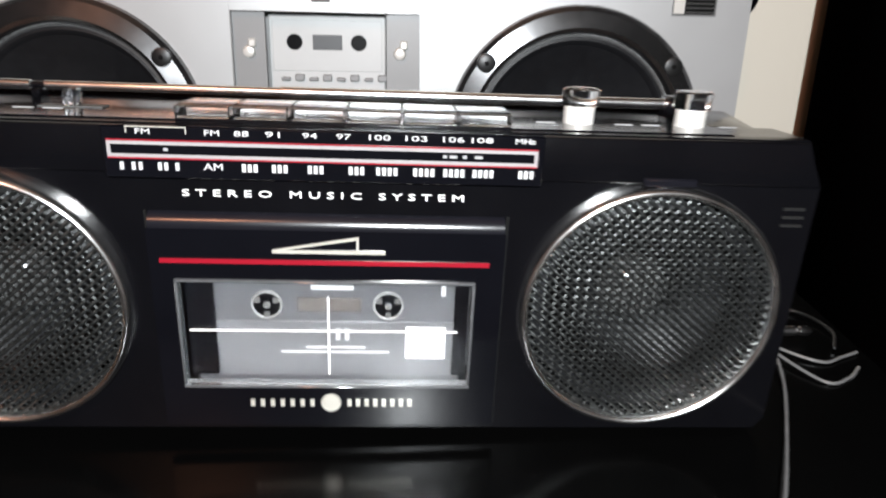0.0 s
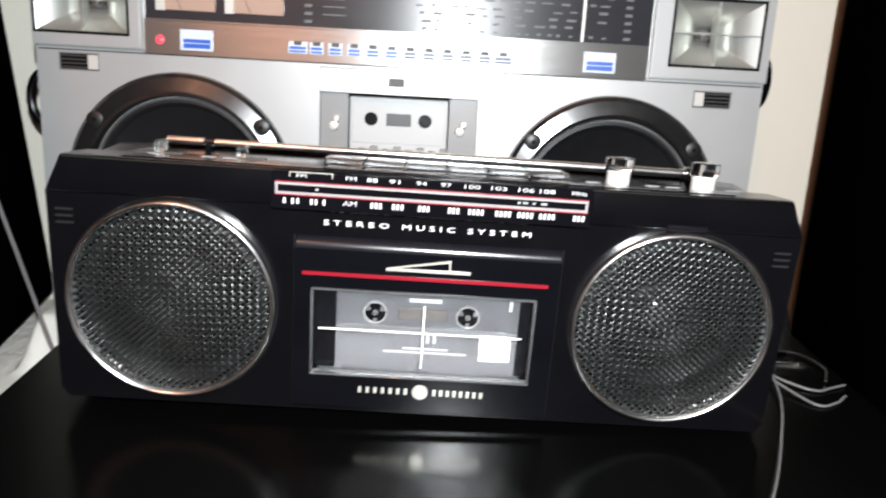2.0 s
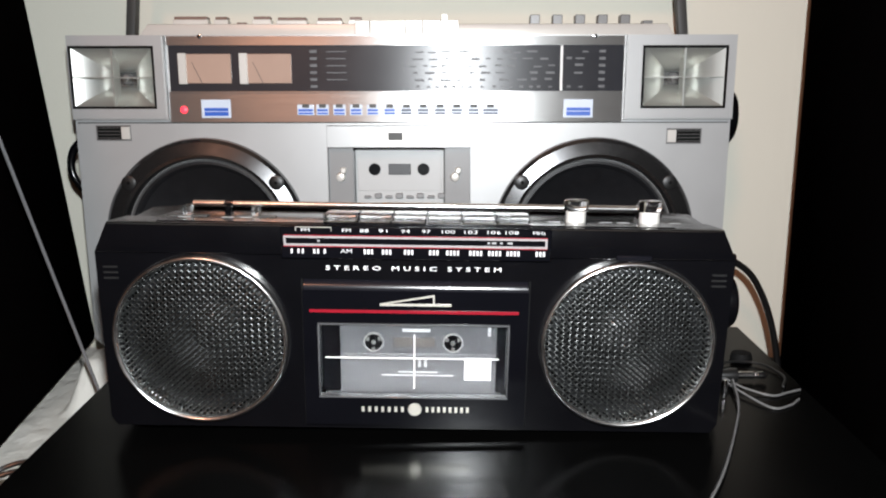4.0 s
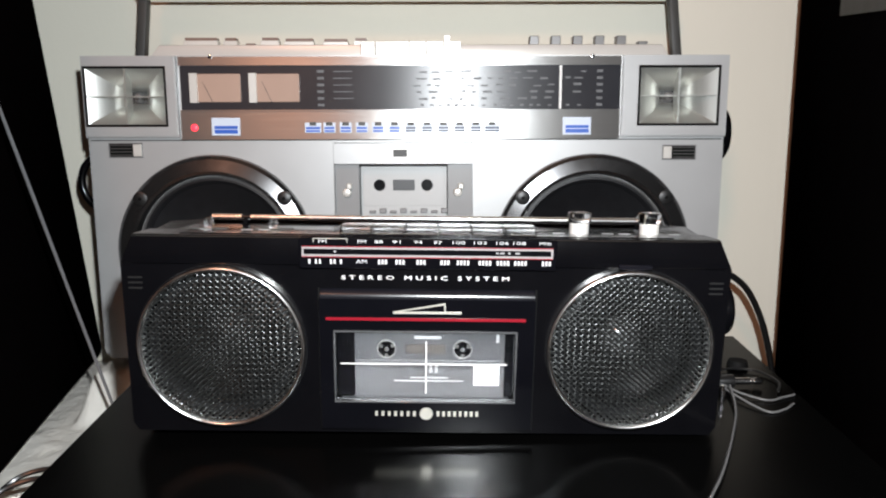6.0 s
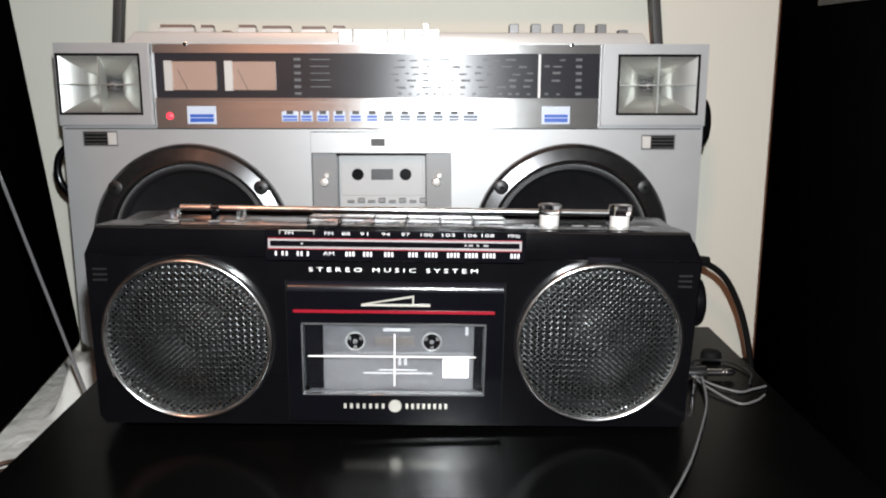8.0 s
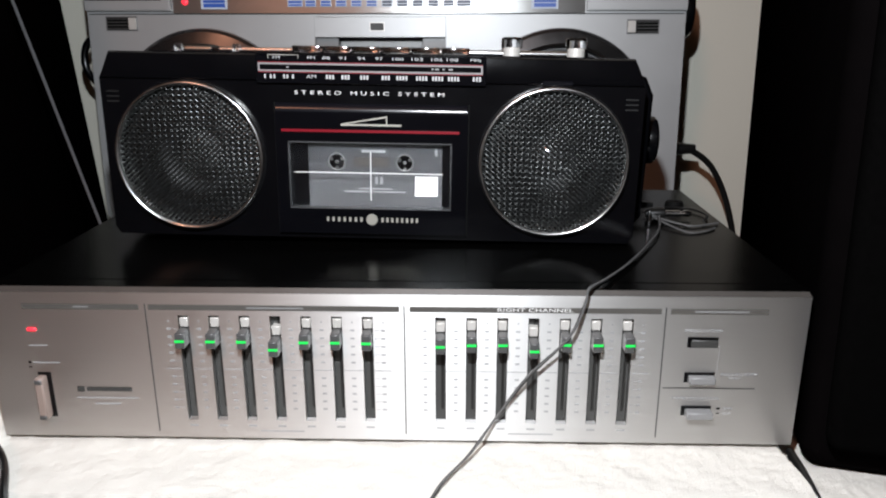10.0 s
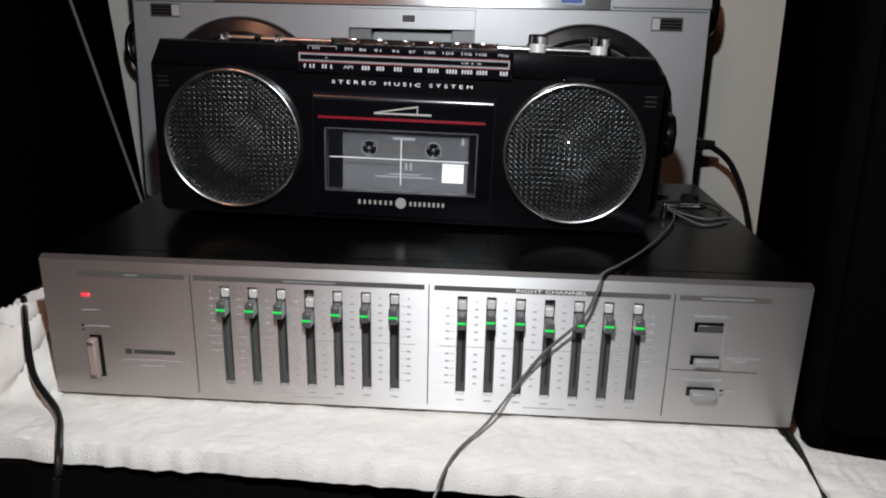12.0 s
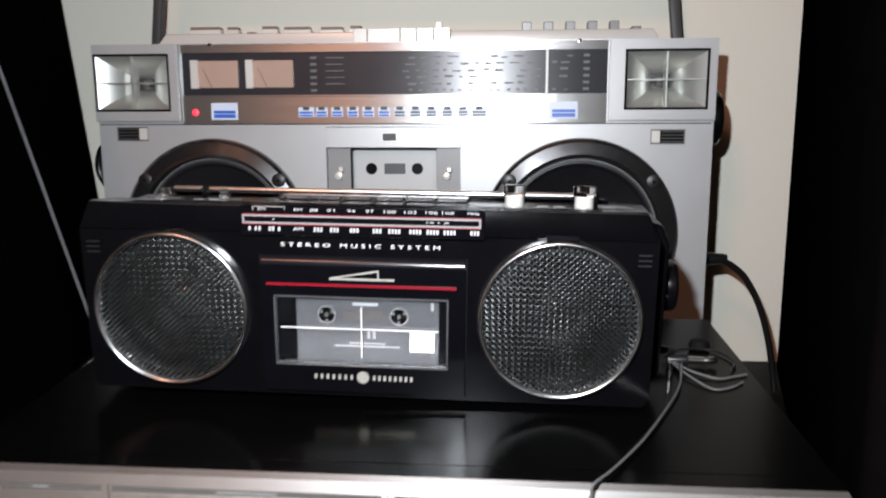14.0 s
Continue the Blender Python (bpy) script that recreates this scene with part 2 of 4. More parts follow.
def part(name, bm, material, parent=None, label="", angle=38):
    ob = new(name, finish(bm, material, angle) if isinstance(bm, bmesh.types.BMesh) else bm)
    if parent is not None:
        ob.parent = parent
        if "base" in parent:
            ob.matrix_parent_inverse = Matrix.Translation(parent["base"]).inverted()
    return tagged(ob, label)


def B():
    return bmesh.new()


def boxes(rows, bevel=0.0):
    bm = B()
    for r in rows:
        box(bm, *r, bevel)
    return bm


def words(text, x, y, z, height, material, parent, name="lettering", width=None, spacing=1.0, label="", shear=0.0):
    """Raised lettering on a wall that faces -y; x, z: its middle."""
    cu = bpy.data.curves.new("text", "FONT")
    cu.body, cu.size, cu.extrude, cu.space_character, cu.shear = text, height * 1.37, 0.00012, spacing, shear
    cu.align_x, cu.align_y, cu.resolution_u = "CENTER", "CENTER", 2
    tmp = new("text", cu)
    me = bpy.data.meshes.new_from_object(tmp)
    bpy.data.objects.remove(tmp)
    bpy.data.curves.remove(cu)
    co = [v.co for v in me.vertices]
    w = max(c.x for c in co) - min(c.x for c in co)
    m0 = (max(c.x for c in co) + min(c.x for c in co)) / 2
    sx = width / w if width else 1.0
    for v in me.vertices:
        v.co = Vector((x + (v.co.x - m0) * sx, y - v.co.z, z + v.co.y))
    me.materials.clear()
    me.materials.append(material)
    return part(name, me, material, parent, label)


def plain(name, bm, material, label, category, kind="", group=""):
    """A thing that is one mesh."""
    return tagged(part(name, bm, material), label, category, group, kind)


# ---- the room ----
bm = B()
box(bm, -2.2, 2.2, 0.506, 0.68, -0.9, 1.7)
plain("wall_north", bm, M_WALL, "cream painted plaster wall behind the radios", "wall", "structure")
plain("wall_south", box(B(), -2.2, 2.2, -3.3, -3.2, -0.9, 1.7), M_WALL, "cream painted wall of the dark room", "wall", "structure")
plain("wall_west", box(B(), -2.3, -2.2, -3.3, 0.68, -0.9, 1.7), M_WALL, "cream painted wall of the dark room", "wall", "structure")
plain("wall_east", box(B(), 2.2, 2.3, -3.3, 0.68, -0.9, 1.7), M_WALL, "cream painted wall of the dark room", "wall", "structure")
plain("floor", box(B(), -2.3, 2.3, -3.3, 0.68, -1.0, -0.9), M_FLOOR, "dark carpeted floor of the room", "floor", "structure")
plain("ceiling", box(B(), -2.3, 2.3, -3.3, 0.68, 1.7, 1.8), M_WALL, "plain painted ceiling of the dark room", "ceiling", "structure")

# ---- the black stand and the towels ----
stand = thing("media_stand", (0, 0.25, -0.9), "black wooden media stand under the white towels", "stand")
part("top", box(B(), -0.95, 0.95, -0.044, 0.504, -0.045, -0.014, 0.003), M_WOOD, stand)
part("front_panel", box(B(), -0.93, 0.93, -0.052, -0.032, -0.86, -0.045, 0.002), M_WOOD, stand)
part("side_panel", box(B(), -0.93, -0.90, -0.032, 0.503, -0.9, -0.045, 0.002), M_WOOD, stand)
part("side_panel", box(B(), 0.90, 0.93, -0.032, 0.503, -0.9, -0.045, 0.002), M_WOOD, stand)


def sheet(x0, x1, y0, y1, nx, ny, height, slant=0.0, widen=None):
    """A thick cloth with a bumpy pile and a rolled edge."""
    bm = B()
    top = [[None] * (ny + 1) for _ in range(nx + 1)]
    for i in range(nx + 1):
        for j in range(ny + 1):
            x, y = x0 + (x1 - x0) * i / nx, y0 + (y1 - y0) * j / ny
            if widen:
                x += widen(y) * i / nx
            y -= slant * (x - x0) * (1 - j / ny) ** 2
            wob = 0.002 * noise.noise((x * 30, y * 30, 1)) + 0.002 * noise.noise((x * 120, y * 120, 4))
            edge = min(i, nx - i, j, ny - j)
            z = height(x, y) + 0.0007 * noise.noise((x * 260, y * 260, 7)) + 0.0006 * noise.noise((x * 480, y * 480, 9)) + 0.0010 * noise.noise((x * 70, y * 70, 2))
            if edge == 0:
                z -= 0.006
            ex = wob if i in (0, nx) else 0
            ey = wob if j in (0, ny) else 0
            top[i][j] = bm.verts.new((x + ex, y + ey, z))
    for i in range(nx):
        for j in range(ny):
            bm.faces.new([top[i][j], top[i + 1][j], top[i + 1][j + 1], top[i][j + 1]])
    ring = [top[i][0] for i in range(nx)] + [top[nx][j] for j in range(ny)] + [top[i][ny] for i in range(nx, 0, -1)] + [top[0][j] for j in range(ny, 0, -1)]
    low = [bm.verts.new((v.co.x, v.co.y, -0.0135)) for v in ring]
    for k in range(len(ring)):
        n = (k + 1) % len(ring)
        bm.faces.new([ring[n], ring[k], low[k], low[n]])
    return bm


def ease(a, b, v):
    t = min(1.0, max(0.0, (v - a) / (b - a)))
    return t * t * (3 - 2 * t)


def towel_height(x, y):
    z = -0.002 + 0.061 * max(0.0, y) * ease(-0.212, -0.200, x) * (1 - ease(0.235, 0.28, y))
    z += 0.040 * ease(0.31, 0.35, y) * ease(-0.335, -0.318, x) * (1 - ease(0.245, 0.265, x))
    if x < -0.2:
        # the cloth is bunched up into a roll beside the black cover
        roll = ease(-0.296, -0.268, x) * (1 - ease(-0.2125, -0.2095, x)) * ease(-0.01, 0.05, y) * (1 - ease(0.31, 0.35, y))
        z += roll * (0.029 + 0.004 * noise.noise((x * 26, y * 20, 3)))
        # loose folds
        fold = 1.0 - abs(noise.noise((x * 34, y * 26, 5)))
        z += 0.013 * fold ** 4 * ease(-0.214, -0.232, x) * ease(-0.012, 0.015, y) * (1 - ease(0.10, 0.16, y))
        z += 0.004 * ease(-0.215, -0.235, x) * ease(-0.03, 0.02, y) * max(0.0, noise.noise((x * 30, y * 30, 8))) * (1 - ease(0.31, 0.35, y))
    return z


plain("towel", sheet(-0.62, 0.207, -0.032, 0.504, 400, 280, towel_height, 0.035, lambda y: 0.020 * ease(0.29, 0.33, y) - 0.010 * ease(0.0, -0.07, y)), M_TOWEL, "white terry towel spread under the silver audio gear", "towel")
plain("towel", sheet(0.212, 0.66, -0.14, 0.06, 240, 110, lambda x, y: -0.0115 - 1.6 * max(0.0, -0.06 - y)), M_TOWEL, "white terry towel under the black loudspeaker", "towel")

# ---- the loudspeakers at either side ----


def loudspeaker(px, py, turn, mirror, z0, label, lean=0.0, d=0.50):
    """A tall black cabinet; its inner front bottom corner stands at (px, py)."""
    s = thing("loudspeaker", (px, py, z0), label, "loudspeaker", "pair of black loudspeakers", (0, lean, turn))
    w, h = 0.30, 0.95
    xa, xb = (px, px + w) if mirror > 0 else (px - w, px)
    part("cabinet", box(B(), xa, xb, py + 0.018, py + d, z0, z0 + h, 0.012, 3), M_CABINET, s)
    g = part("grille", box(B(), xa + 0.008, xb - 0.008, py, py + 0.017, z0 + 0.02, z0 + h - 0.02, 0.007, 3), M_CLOTH, s, "black cloth front grille")
    return s, xa, xb


right_speaker, xa, xb = loudspeaker(0.2085, -0.018, -15.4, 1, -0.0105, "tall black loudspeaker with cloth front standing on a towel", 0.0, 0.475)
left_speaker, xa2, xb2 = loudspeaker(-0.286, 0.03, 10.5, -1, 0.012, "tall black loudspeaker leaning slightly on the bunched towel", -6.0, 0.46)
bm = box(B(), 0.2077, 0.2087, 0.112, 0.283, 0.326, 0.42)
for v in bm.verts:
    v.co.z += 0.1 * (v.co.y - 0.112) - 0.008
part("label_plate", bm, M_LABEL, right_speaker, "faded grey label")
part("rivet", lathe(B(), [(0, -0.0012), (0.0012, -0.0008), (0.0015, 0.0)], (0.2085, 0.035, 0.008), 12, "x"), M_CHROME, right_speaker)

# ---- the graphic equalizer ----
EQ_TOP = 0.0862
# the equalizer stands a little nose-down, and what stands on it leans with it
LEAN = Matrix.Translation((0, 0, EQ_TOP)) @ pose(0, 0, 0, 3.5) @ Matrix.Translation((0, 0, -EQ_TOP))
LEAN_ON_TOP = LEAN @ Matrix.Translation((0, 0, -0.0047))
eq = thing("graphic_equalizer", (0, 0.15, 0.0), "silver graphic equalizer with fourteen sliders and a black steel cover", "equalizer", lean=LEAN)
part("cover", box(box(B(), -0.2055, 0.2095, 0.0125, 0.238, 0.004, EQ_TOP, 0.0006), -0.2055, 0.2095, 0.0022, 0.0128, 0.0838, EQ_TOP - 0.0002), M_COVER, eq, "glossy black painted steel cover")
bm = B()
sl = [-0.1062 + 0.01578 * i for i in range(7)] + [0.0257 + 0.01578 * i for i in range(7)]
S0, S1, SW = 0.0115, 0.0712, 0.00275
# the face, cut through for each slot
bm = plate(bm, rect(-0.21, 0.21, 0.001, 0.0834), [rect(x - SW, x + SW, S0, S1) for x in sl], 0.0, 0.004)
part("face_panel", bm, M_EQFACE, eq, "brushed aluminium front panel")
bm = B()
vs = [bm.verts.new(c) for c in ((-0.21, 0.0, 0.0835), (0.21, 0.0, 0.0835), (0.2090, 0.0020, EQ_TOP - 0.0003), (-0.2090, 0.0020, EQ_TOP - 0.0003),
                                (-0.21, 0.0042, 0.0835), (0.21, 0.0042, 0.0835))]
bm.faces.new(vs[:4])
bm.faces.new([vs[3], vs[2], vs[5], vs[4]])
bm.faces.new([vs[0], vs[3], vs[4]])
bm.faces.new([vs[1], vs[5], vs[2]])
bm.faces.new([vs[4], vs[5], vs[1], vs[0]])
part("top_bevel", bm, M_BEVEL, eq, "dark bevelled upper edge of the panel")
for x in (-0.17, 0.17):
    for y in (0.04, 0.20):
        part("foot", lathe(B(), [(0, -0.001), (0.011, -0.001), (0.011, 0.004), (0, 0.004)], (x, y, 0), 20, "z"), M_MATTE, eq)
levels = [0.0602, 0.0602, 0.0602, 0.0560, 0.0602, 0.0602, 0.0600, 0.0585, 0.0595, 0.0597, 0.0565, 0.0602, 0.0602, 0.0602]
for i, x in enumerate(sl):
    z = levels[i]
    t = part("slider_slot", box(box(B(), x - SW, x + SW, 0.0046, 0.0080, S0, S1), x - SW, x + SW, 0.0038, 0.0050, S0 - 0.0008, S0), M_SLOTBACK, eq)
    part("rail", box(B(), x + 0.0002, x + 0.0016, 0.0041, 0.0048, S0 + 0.006, S1 - 0.001), M_SLOTDARK, t)
    k = part("slider_knob", box(box(B(), x - 0.0024, x + 0.0024, -0.0080, 0.001, z - 0.0042, z + 0.0042, 0.0005),
                                x - 0.0019, x + 0.0019, 0.001, 0.012, z - 0.002, z + 0.0025), M_KNOBGREY, eq, "grey slider knob with green line")
    part("marker", box(B(), x - 0.0024, x + 0.0024, -0.0084, -0.0075, z - 0.0006, z + 0.0006), M_GREEN, k, "bright green line")
    part("stem_plate", box(B(), x - 0.0023, x + 0.0023, 0.0005, 0.006, z + 0.0044, min(z + 0.0095, S1 - 0.0006), 0.0004), M_KEY, k, "shiny pale stem")
# scale ticks beside the sliders, the centre line and the figures as plain bars
for bank in (0, 7):
    cols = [sl[bank] - 0.0079] + [sl[bank + i] + 0.0079 for i in range(7)]
    bm = B()
    stops = [sl[bank] - 0.0118 - SW] + sl[bank:bank + 7] + [sl[bank + 6] + 0.0118 + SW]
    for a, b in zip(stops, stops[1:]):
        part("centre_line", box(B(), a + SW, b - SW, -0.00012, 0.0002, 0.0411, 0.0415), M_PRINTDARK, eq)
    for c in cols:
        for k in range(-5, 6):
            zz = 0.0413 + k * 0.0045
            if k:
                box(bm, c - 0.0011, c + 0.0011, -0.0001, 0.0002, zz - 0.0005, zz + 0.0005)
                if c in (cols[0], cols[-1]):
                    s = 1 if c == cols[0] else -1
                    box(bm, c + s * 0.0018, c + s * 0.0045, -0.0001, 0.0002, zz - 0.00012, zz + 0.00012)
            if k == 5:
                box(bm, c - 0.0004, c + 0.0004, -0.0001, 0.0002, zz + 0.0040, zz + 0.0048)
    tagged(part("scale_print", bm, M_PRINTDARK, eq), kind="stuff")
    bm = B()
    for i in range(7):
        box(bm, sl[bank + i] - 0.0022, sl[bank + i] + 0.0022, -0.0001, 0.0002, 0.0078, 0.0088)
    box(bm, sl[bank + 2] + 0.004, sl[bank + 4] - 0.004, -0.0001, 0.0002, 0.0050, 0.0057)
    tagged(part("frequency_print", bm, M_PRINTDARK, eq), kind="stuff")
for name, a, b in (("header_bar", -0.189, -0.1285), ("header_bar", -0.1235, 0.0048), ("header_bar", 0.0102, 0.1365), ("header_bar", 0.1412, 0.1895)):
    part(name, box(B(), a, b, -0.0002, 0.0004, 0.0742, 0.0770), M_HEADER, eq)
words("RIGHT CHANNEL", 0.0735, -0.0003, 0.0756, 0.0019, M_WHITE, eq, width=0.038)
for a, b, n in ((-0.1625, -0.1545, 1), (-0.073, -0.044, 1), (0.153, 0.180, 1)):
    part("header_lettering", box(B(), a, b, -0.0004, 0.0, 0.0752, 0.0760), M_MIDGREY, eq)
for x in (-0.1252, 0.0073, 0.1388):
    part("divider", box(B(), x - 0.0003, x + 0.0003, -0.00015, 0.0004, 0.0045, 0.0775), M_SLOT, eq)
part("divider", box(B(), 0.1405, 0.1875, -0.00015, 0.0004, 0.0331, 0.0336), M_SLOT, eq)
part("indicator", box(B(), -0.1882, -0.1835, -0.0008, 0.0005, 0.0619, 0.0637, 0.0004), M_LED, eq, "glowing red power indicator")
sw = part("power_switch", boxes([(-0.1865, -0.1795, -0.0002, 0.001, 0.0125, 0.0385)]), M_BLACK, eq)
part("lever", box(B(), -0.1862, -0.1816, -0.006, 0.0, 0.0132, 0.0372, 0.0008), M_LEVER, sw, "brownish silver push lever")
part("lever_tip", box(B(), -0.1858, -0.1820, -0.0064, -0.005, 0.0338, 0.0365, 0.0004), M_KNOBGREY, sw)
part("lever_tip", box(B(), -0.1858, -0.1820, -0.0064, -0.005, 0.0136, 0.0160, 0.0004), M_KNOBGREY, sw)
# maker's name and small print as plain bars
part("emblem", boxes([(-0.1665, -0.1628, -0.0003, 0.0003, 0.0275, 0.0305), (-0.1615, -0.1375, -0.0003, 0.0003, 0.0279, 0.0302)]), M_SLOT, eq, "dark maker emblem bar")
for a, b, c, d in ((-0.1675, -0.1345, 0.0236, 0.0243), (-0.158, -0.1445, 0.0200, 0.0210), (-0.1890, -0.1790, 0.0535, 0.0541), (-0.1880, -0.1740, 0.0437, 0.0444)):
    part("small_print", box(B(), a, b, -0.0001, 0.0003, c, d), M_PRINTDARK, eq)
part("switch_sign", boxes([(-0.1905, -0.1890, -0.0002, 0.0003, 0.0436, 0.0448), (-0.1905, -0.1890, -0.0002, 0.0003, 0.0412, 0.0418)]), M_BLACK, eq)
for z, deep, m in ((0.0590, 0.0, M_SLOT), (0.0395, -0.003, M_MIDGREY), (0.0205, -0.005, M_MIDGREY)):
    p = part("push_button", box(B(), 0.1508, 0.1662, -0.0002, 0.001, z - 0.0028, z + 0.0028), M_BLACK, eq)
    part("button_cap", box(B(), 0.1526, 0.1660, deep - 0.001, 0.0, z - 0.0026, z + 0.0014, 0.0005), m, p)
words("EQUALIZER", 0.1585, -0.0001, 0.0653, 0.0015, M_PRINTDARK, eq, width=0.019)
words("EQUALIZER", 0.1790, -0.0001, 0.0413, 0.0015, M_PRINTDARK, eq, width=0.019)
words("REC", 0.1770, -0.0001, 0.0391, 0.0012, M_PRINTDARK, eq, width=0.006)
words("TAPE MONITOR", 0.1575, -0.0001, 0.0275, 0.0015, M_PRINTDARK, eq, width=0.025)
words("OFF", 0.1748, -0.0001, 0.0217, 0.0013, M_PRINTDARK, eq, width=0.005)
words("ON", 0.1742, -0.0001, 0.0190, 0.0013, M_PRINTDARK, eq, width=0.004)
part("switch_sign", boxes([(0.1690, 0.1708, -0.0002, 0.0003, 0.0212, 0.0224), (0.1690, 0.1708, -0.0002, 0.0003, 0.0187, 0.0192)]), M_BLACK, eq)
part("link_line", boxes([(0.1672, 0.1674, -0.0001, 0.0003, 0.0400, 0.0580), (0.1650, 0.1674, -0.0001, 0.0003, 0.0400, 0.0402)]), M_PRINTDARK, eq)

# ---- the black cassette radio on top of it ----
GX = -0.0175
ge = thing("cassette_radio", (GX, 0.12, EQ_TOP), "small black portable cassette radio with two chrome-ringed speakers, on the equalizer", "boombox", turn=(0, 0.95, 0), lean=LEAN_ON_TOP)
F = 0.0768
W = 0.1545
shape = [(GX - W, 0.100), (GX - W + 0.003, 0.0955), (GX + W - 0.003, 0.0955), (GX + W, 0.100), (GX + W, 0.1870),
         (GX + W - 0.007, 0.2018), (GX - W + 0.007, 0.2018), (GX - W, 0.1870)]
inner = [(GX + (x - GX) * 0.97, 0.149 + (z - 0.149) * 0.94) for x, z in shape]
WX0, WX1, WZ0, WZ1 = GX - 0.0475, GX + 0.0467, 0.1140, 0.1535
back = [(GX - W - 0.010, 0.106), (GX - W - 0.002, 0.0955), (GX + W + 0.002, 0.0955), (GX + W + 0.010, 0.106), (GX + W + 0.011, 0.180), (GX + W + 0.006, 0.1905),
        (GX + W - 0.022, 0.2018), (GX - W + 0.022, 0.2018), (GX - W - 0.006, 0.1905), (GX - W - 0.011, 0.180)]
part("body", prism(B(), back, F + 0.024, 0.172, 0.003, 3), M_BLACK, ge, "black plastic rear shell")
part("tuning_knob", lathe(B(), [(0.0, 0.0), (0.0140, 0.0), (0.0150, 0.0015), (0.0150, 0.0080), (0.0138, 0.0095), (0.0, 0.0095)], (GX + W + 0.0105, 0.128, 0.1500), 40, "x"), M_BLACK, ge, "black side tuning knob")
part("front_shell", plate(plate(B(), shape, [circle(GX - 0.105, 0.1432, 0.0396), circle(GX + 0.105, 0.1432, 0.0396), rect(WX0 - 0.001, WX1 + 0.001, WZ0 - 0.001, WZ1 + 0.001)], F, F + 0.003),
                          shape, [inner], F + 0.003, F + 0.0245), M_BLACK, ge, "black plastic front shell")
for x in (-0.12, 0.12):
    for y in (0.118, 0.160):
        part("foot", lathe(B(), [(0, 0.0909), (0.006, 0.0909), (0.006, 0.0965), (0, 0.0965)], (GX + x, y, 0), 16, "z"), M_MATTE, ge)
# upper band, slightly proud, and the seam below it
part("upper_band", prism(B(), [(GX - W + 0.0012, 0.1872), (GX + W - 0.0012, 0.1872), (GX + W - 0.0072, 0.2014), (GX - W + 0.0072, 0.2014)],
                         F - 0.0024, F + 0.001, 0.0009), M_BLACK, ge)
# speakers
for cx in (-0.105, 0.105):
    c = (GX + cx, F, 0.1432)
    sp = part("speaker", lathe(B(), [(0.0385, 0.0010), (0.030, 0.010), (0.012, 0.020), (0.0, 0.020)], c, 48), M_CONE, ge, "dark paper speaker cone")
    part("dust_cap", lathe(B(), [(0.0125, 0.019), (0.011, 0.0145), (0.007, 0.0115), (0.0, 0.0105)], c, 32), M_CAP, sp)
    part("surround", lathe(B(), [(0.0385, 0.0015), (0.036, -0.0002), (0.0335, 0.0025), (0.031, 0.009)], c, 48), M_CONE, sp)
    part("ring", lathe(B(), [(0.0404, 0.001), (0.0404, -0.0026)] + [(0.04195 - 0.00155 * math.cos(radians(k)), -0.0026 - 0.0026 * math.sin(radians(k))) for k in range(12, 180, 12)]
                       + [(0.0435, -0.0026), (0.0435, 0.001)], c, 128), M_RING, ge,
         "bright chrome speaker ring")
    if cx > 0:
        part("ring_tab", box(B(), c[0] - 0.0085, c[0] + 0.0085, F - 0.0034, F + 0.001, c[2] + 0.0434, c[2] + 0.0462, 0.0006), M_LIP, ge)
    bm = B()
    R0 = 0.0411
    lead = 1 if cx < 0 else -1
    # two sets of round wires woven over and under each other, one set a little thicker
    for fam, pitch, hw, rise, phase in ((lead, 0.0023, 0.00062, 0.00062, 0.0), (-lead, 0.0023, 0.00042, 0.00036, math.pi)):
        n = int(R0 / pitch)
        ca, sa = math.cos(radians(42 * fam)), math.sin(radians(42 * fam))
        for k in range(-n, n + 1):
            d = k * pitch
            half = math.sqrt(max(0.0, R0 * R0 - d * d))
            if half < 0.004:
                continue
            steps = max(8, int(8 * half / pitch))
            prev = None
            for i in range(steps + 1):
                u = -half + 2 * half * i / steps
                knot = math.cos(math.pi * u / pitch + math.pi * k + phase)
                row = []
                for off, dy in ((-1.0, 0.0), (-0.71, -0.71), (0.0, -1.0), (0.71, -0.71), (1.0, 0.0)):
                    v = d + off * hw
                    x, z = u * ca - v * sa, u * sa + v * ca
                    dome = -0.0034 + 0.0030 * (x * x + z * z) / (R0 * R0)
                    row.append(bm.verts.new((c[0] + x, c[1] + dome + rise * dy + 0.00014 * knot, c[2] + z)))
                if prev:
                    for q in range(4):
                        bm.faces.new([prev[q], prev[q + 1], row[q + 1], row[q]])
                prev = row
    part("grille", bm, M_GRILLE, ge, "grey woven metal speaker grille")
# cassette door
D0, D1 = GX - 0.0545, GX + 0.0555
bm = B()
fy0, fy1 = F - 0.0032, F + 0.0005
box(bm, D0, WX0, fy0, fy1, 0.0990, 0.1700)
box(bm, WX1, D1, fy0, fy1, 0.0990, 0.1700)
box(bm, WX0, WX1, fy0, fy1, 0.0990, WZ0)
box(bm, WX0, WX1, fy0, fy1, WZ1, 0.1700)
bmesh.ops.remove_doubles(bm, verts=bm.verts, dist=1e-6)
door = part("cassette_door", bm, M_GLOSS, ge, "glossy black cassette door with a clear window")
bm = B()
prev = None
for k in range(9):
    a = radians(8 * k)
    y, z = fy0 + 0.0052 * (1 - math.cos(a)), 0.1701 + 0.0052 * math.sin(a)
    row = [bm.verts.new((D0 + 0.0006, y, z)), bm.verts.new((D1 - 0.0006, y, z))]
    if prev:
        bm.faces.new([prev[0], prev[1], row[1], row[0]])
    prev = row
part("top_lip", bm, M_LIP, door)
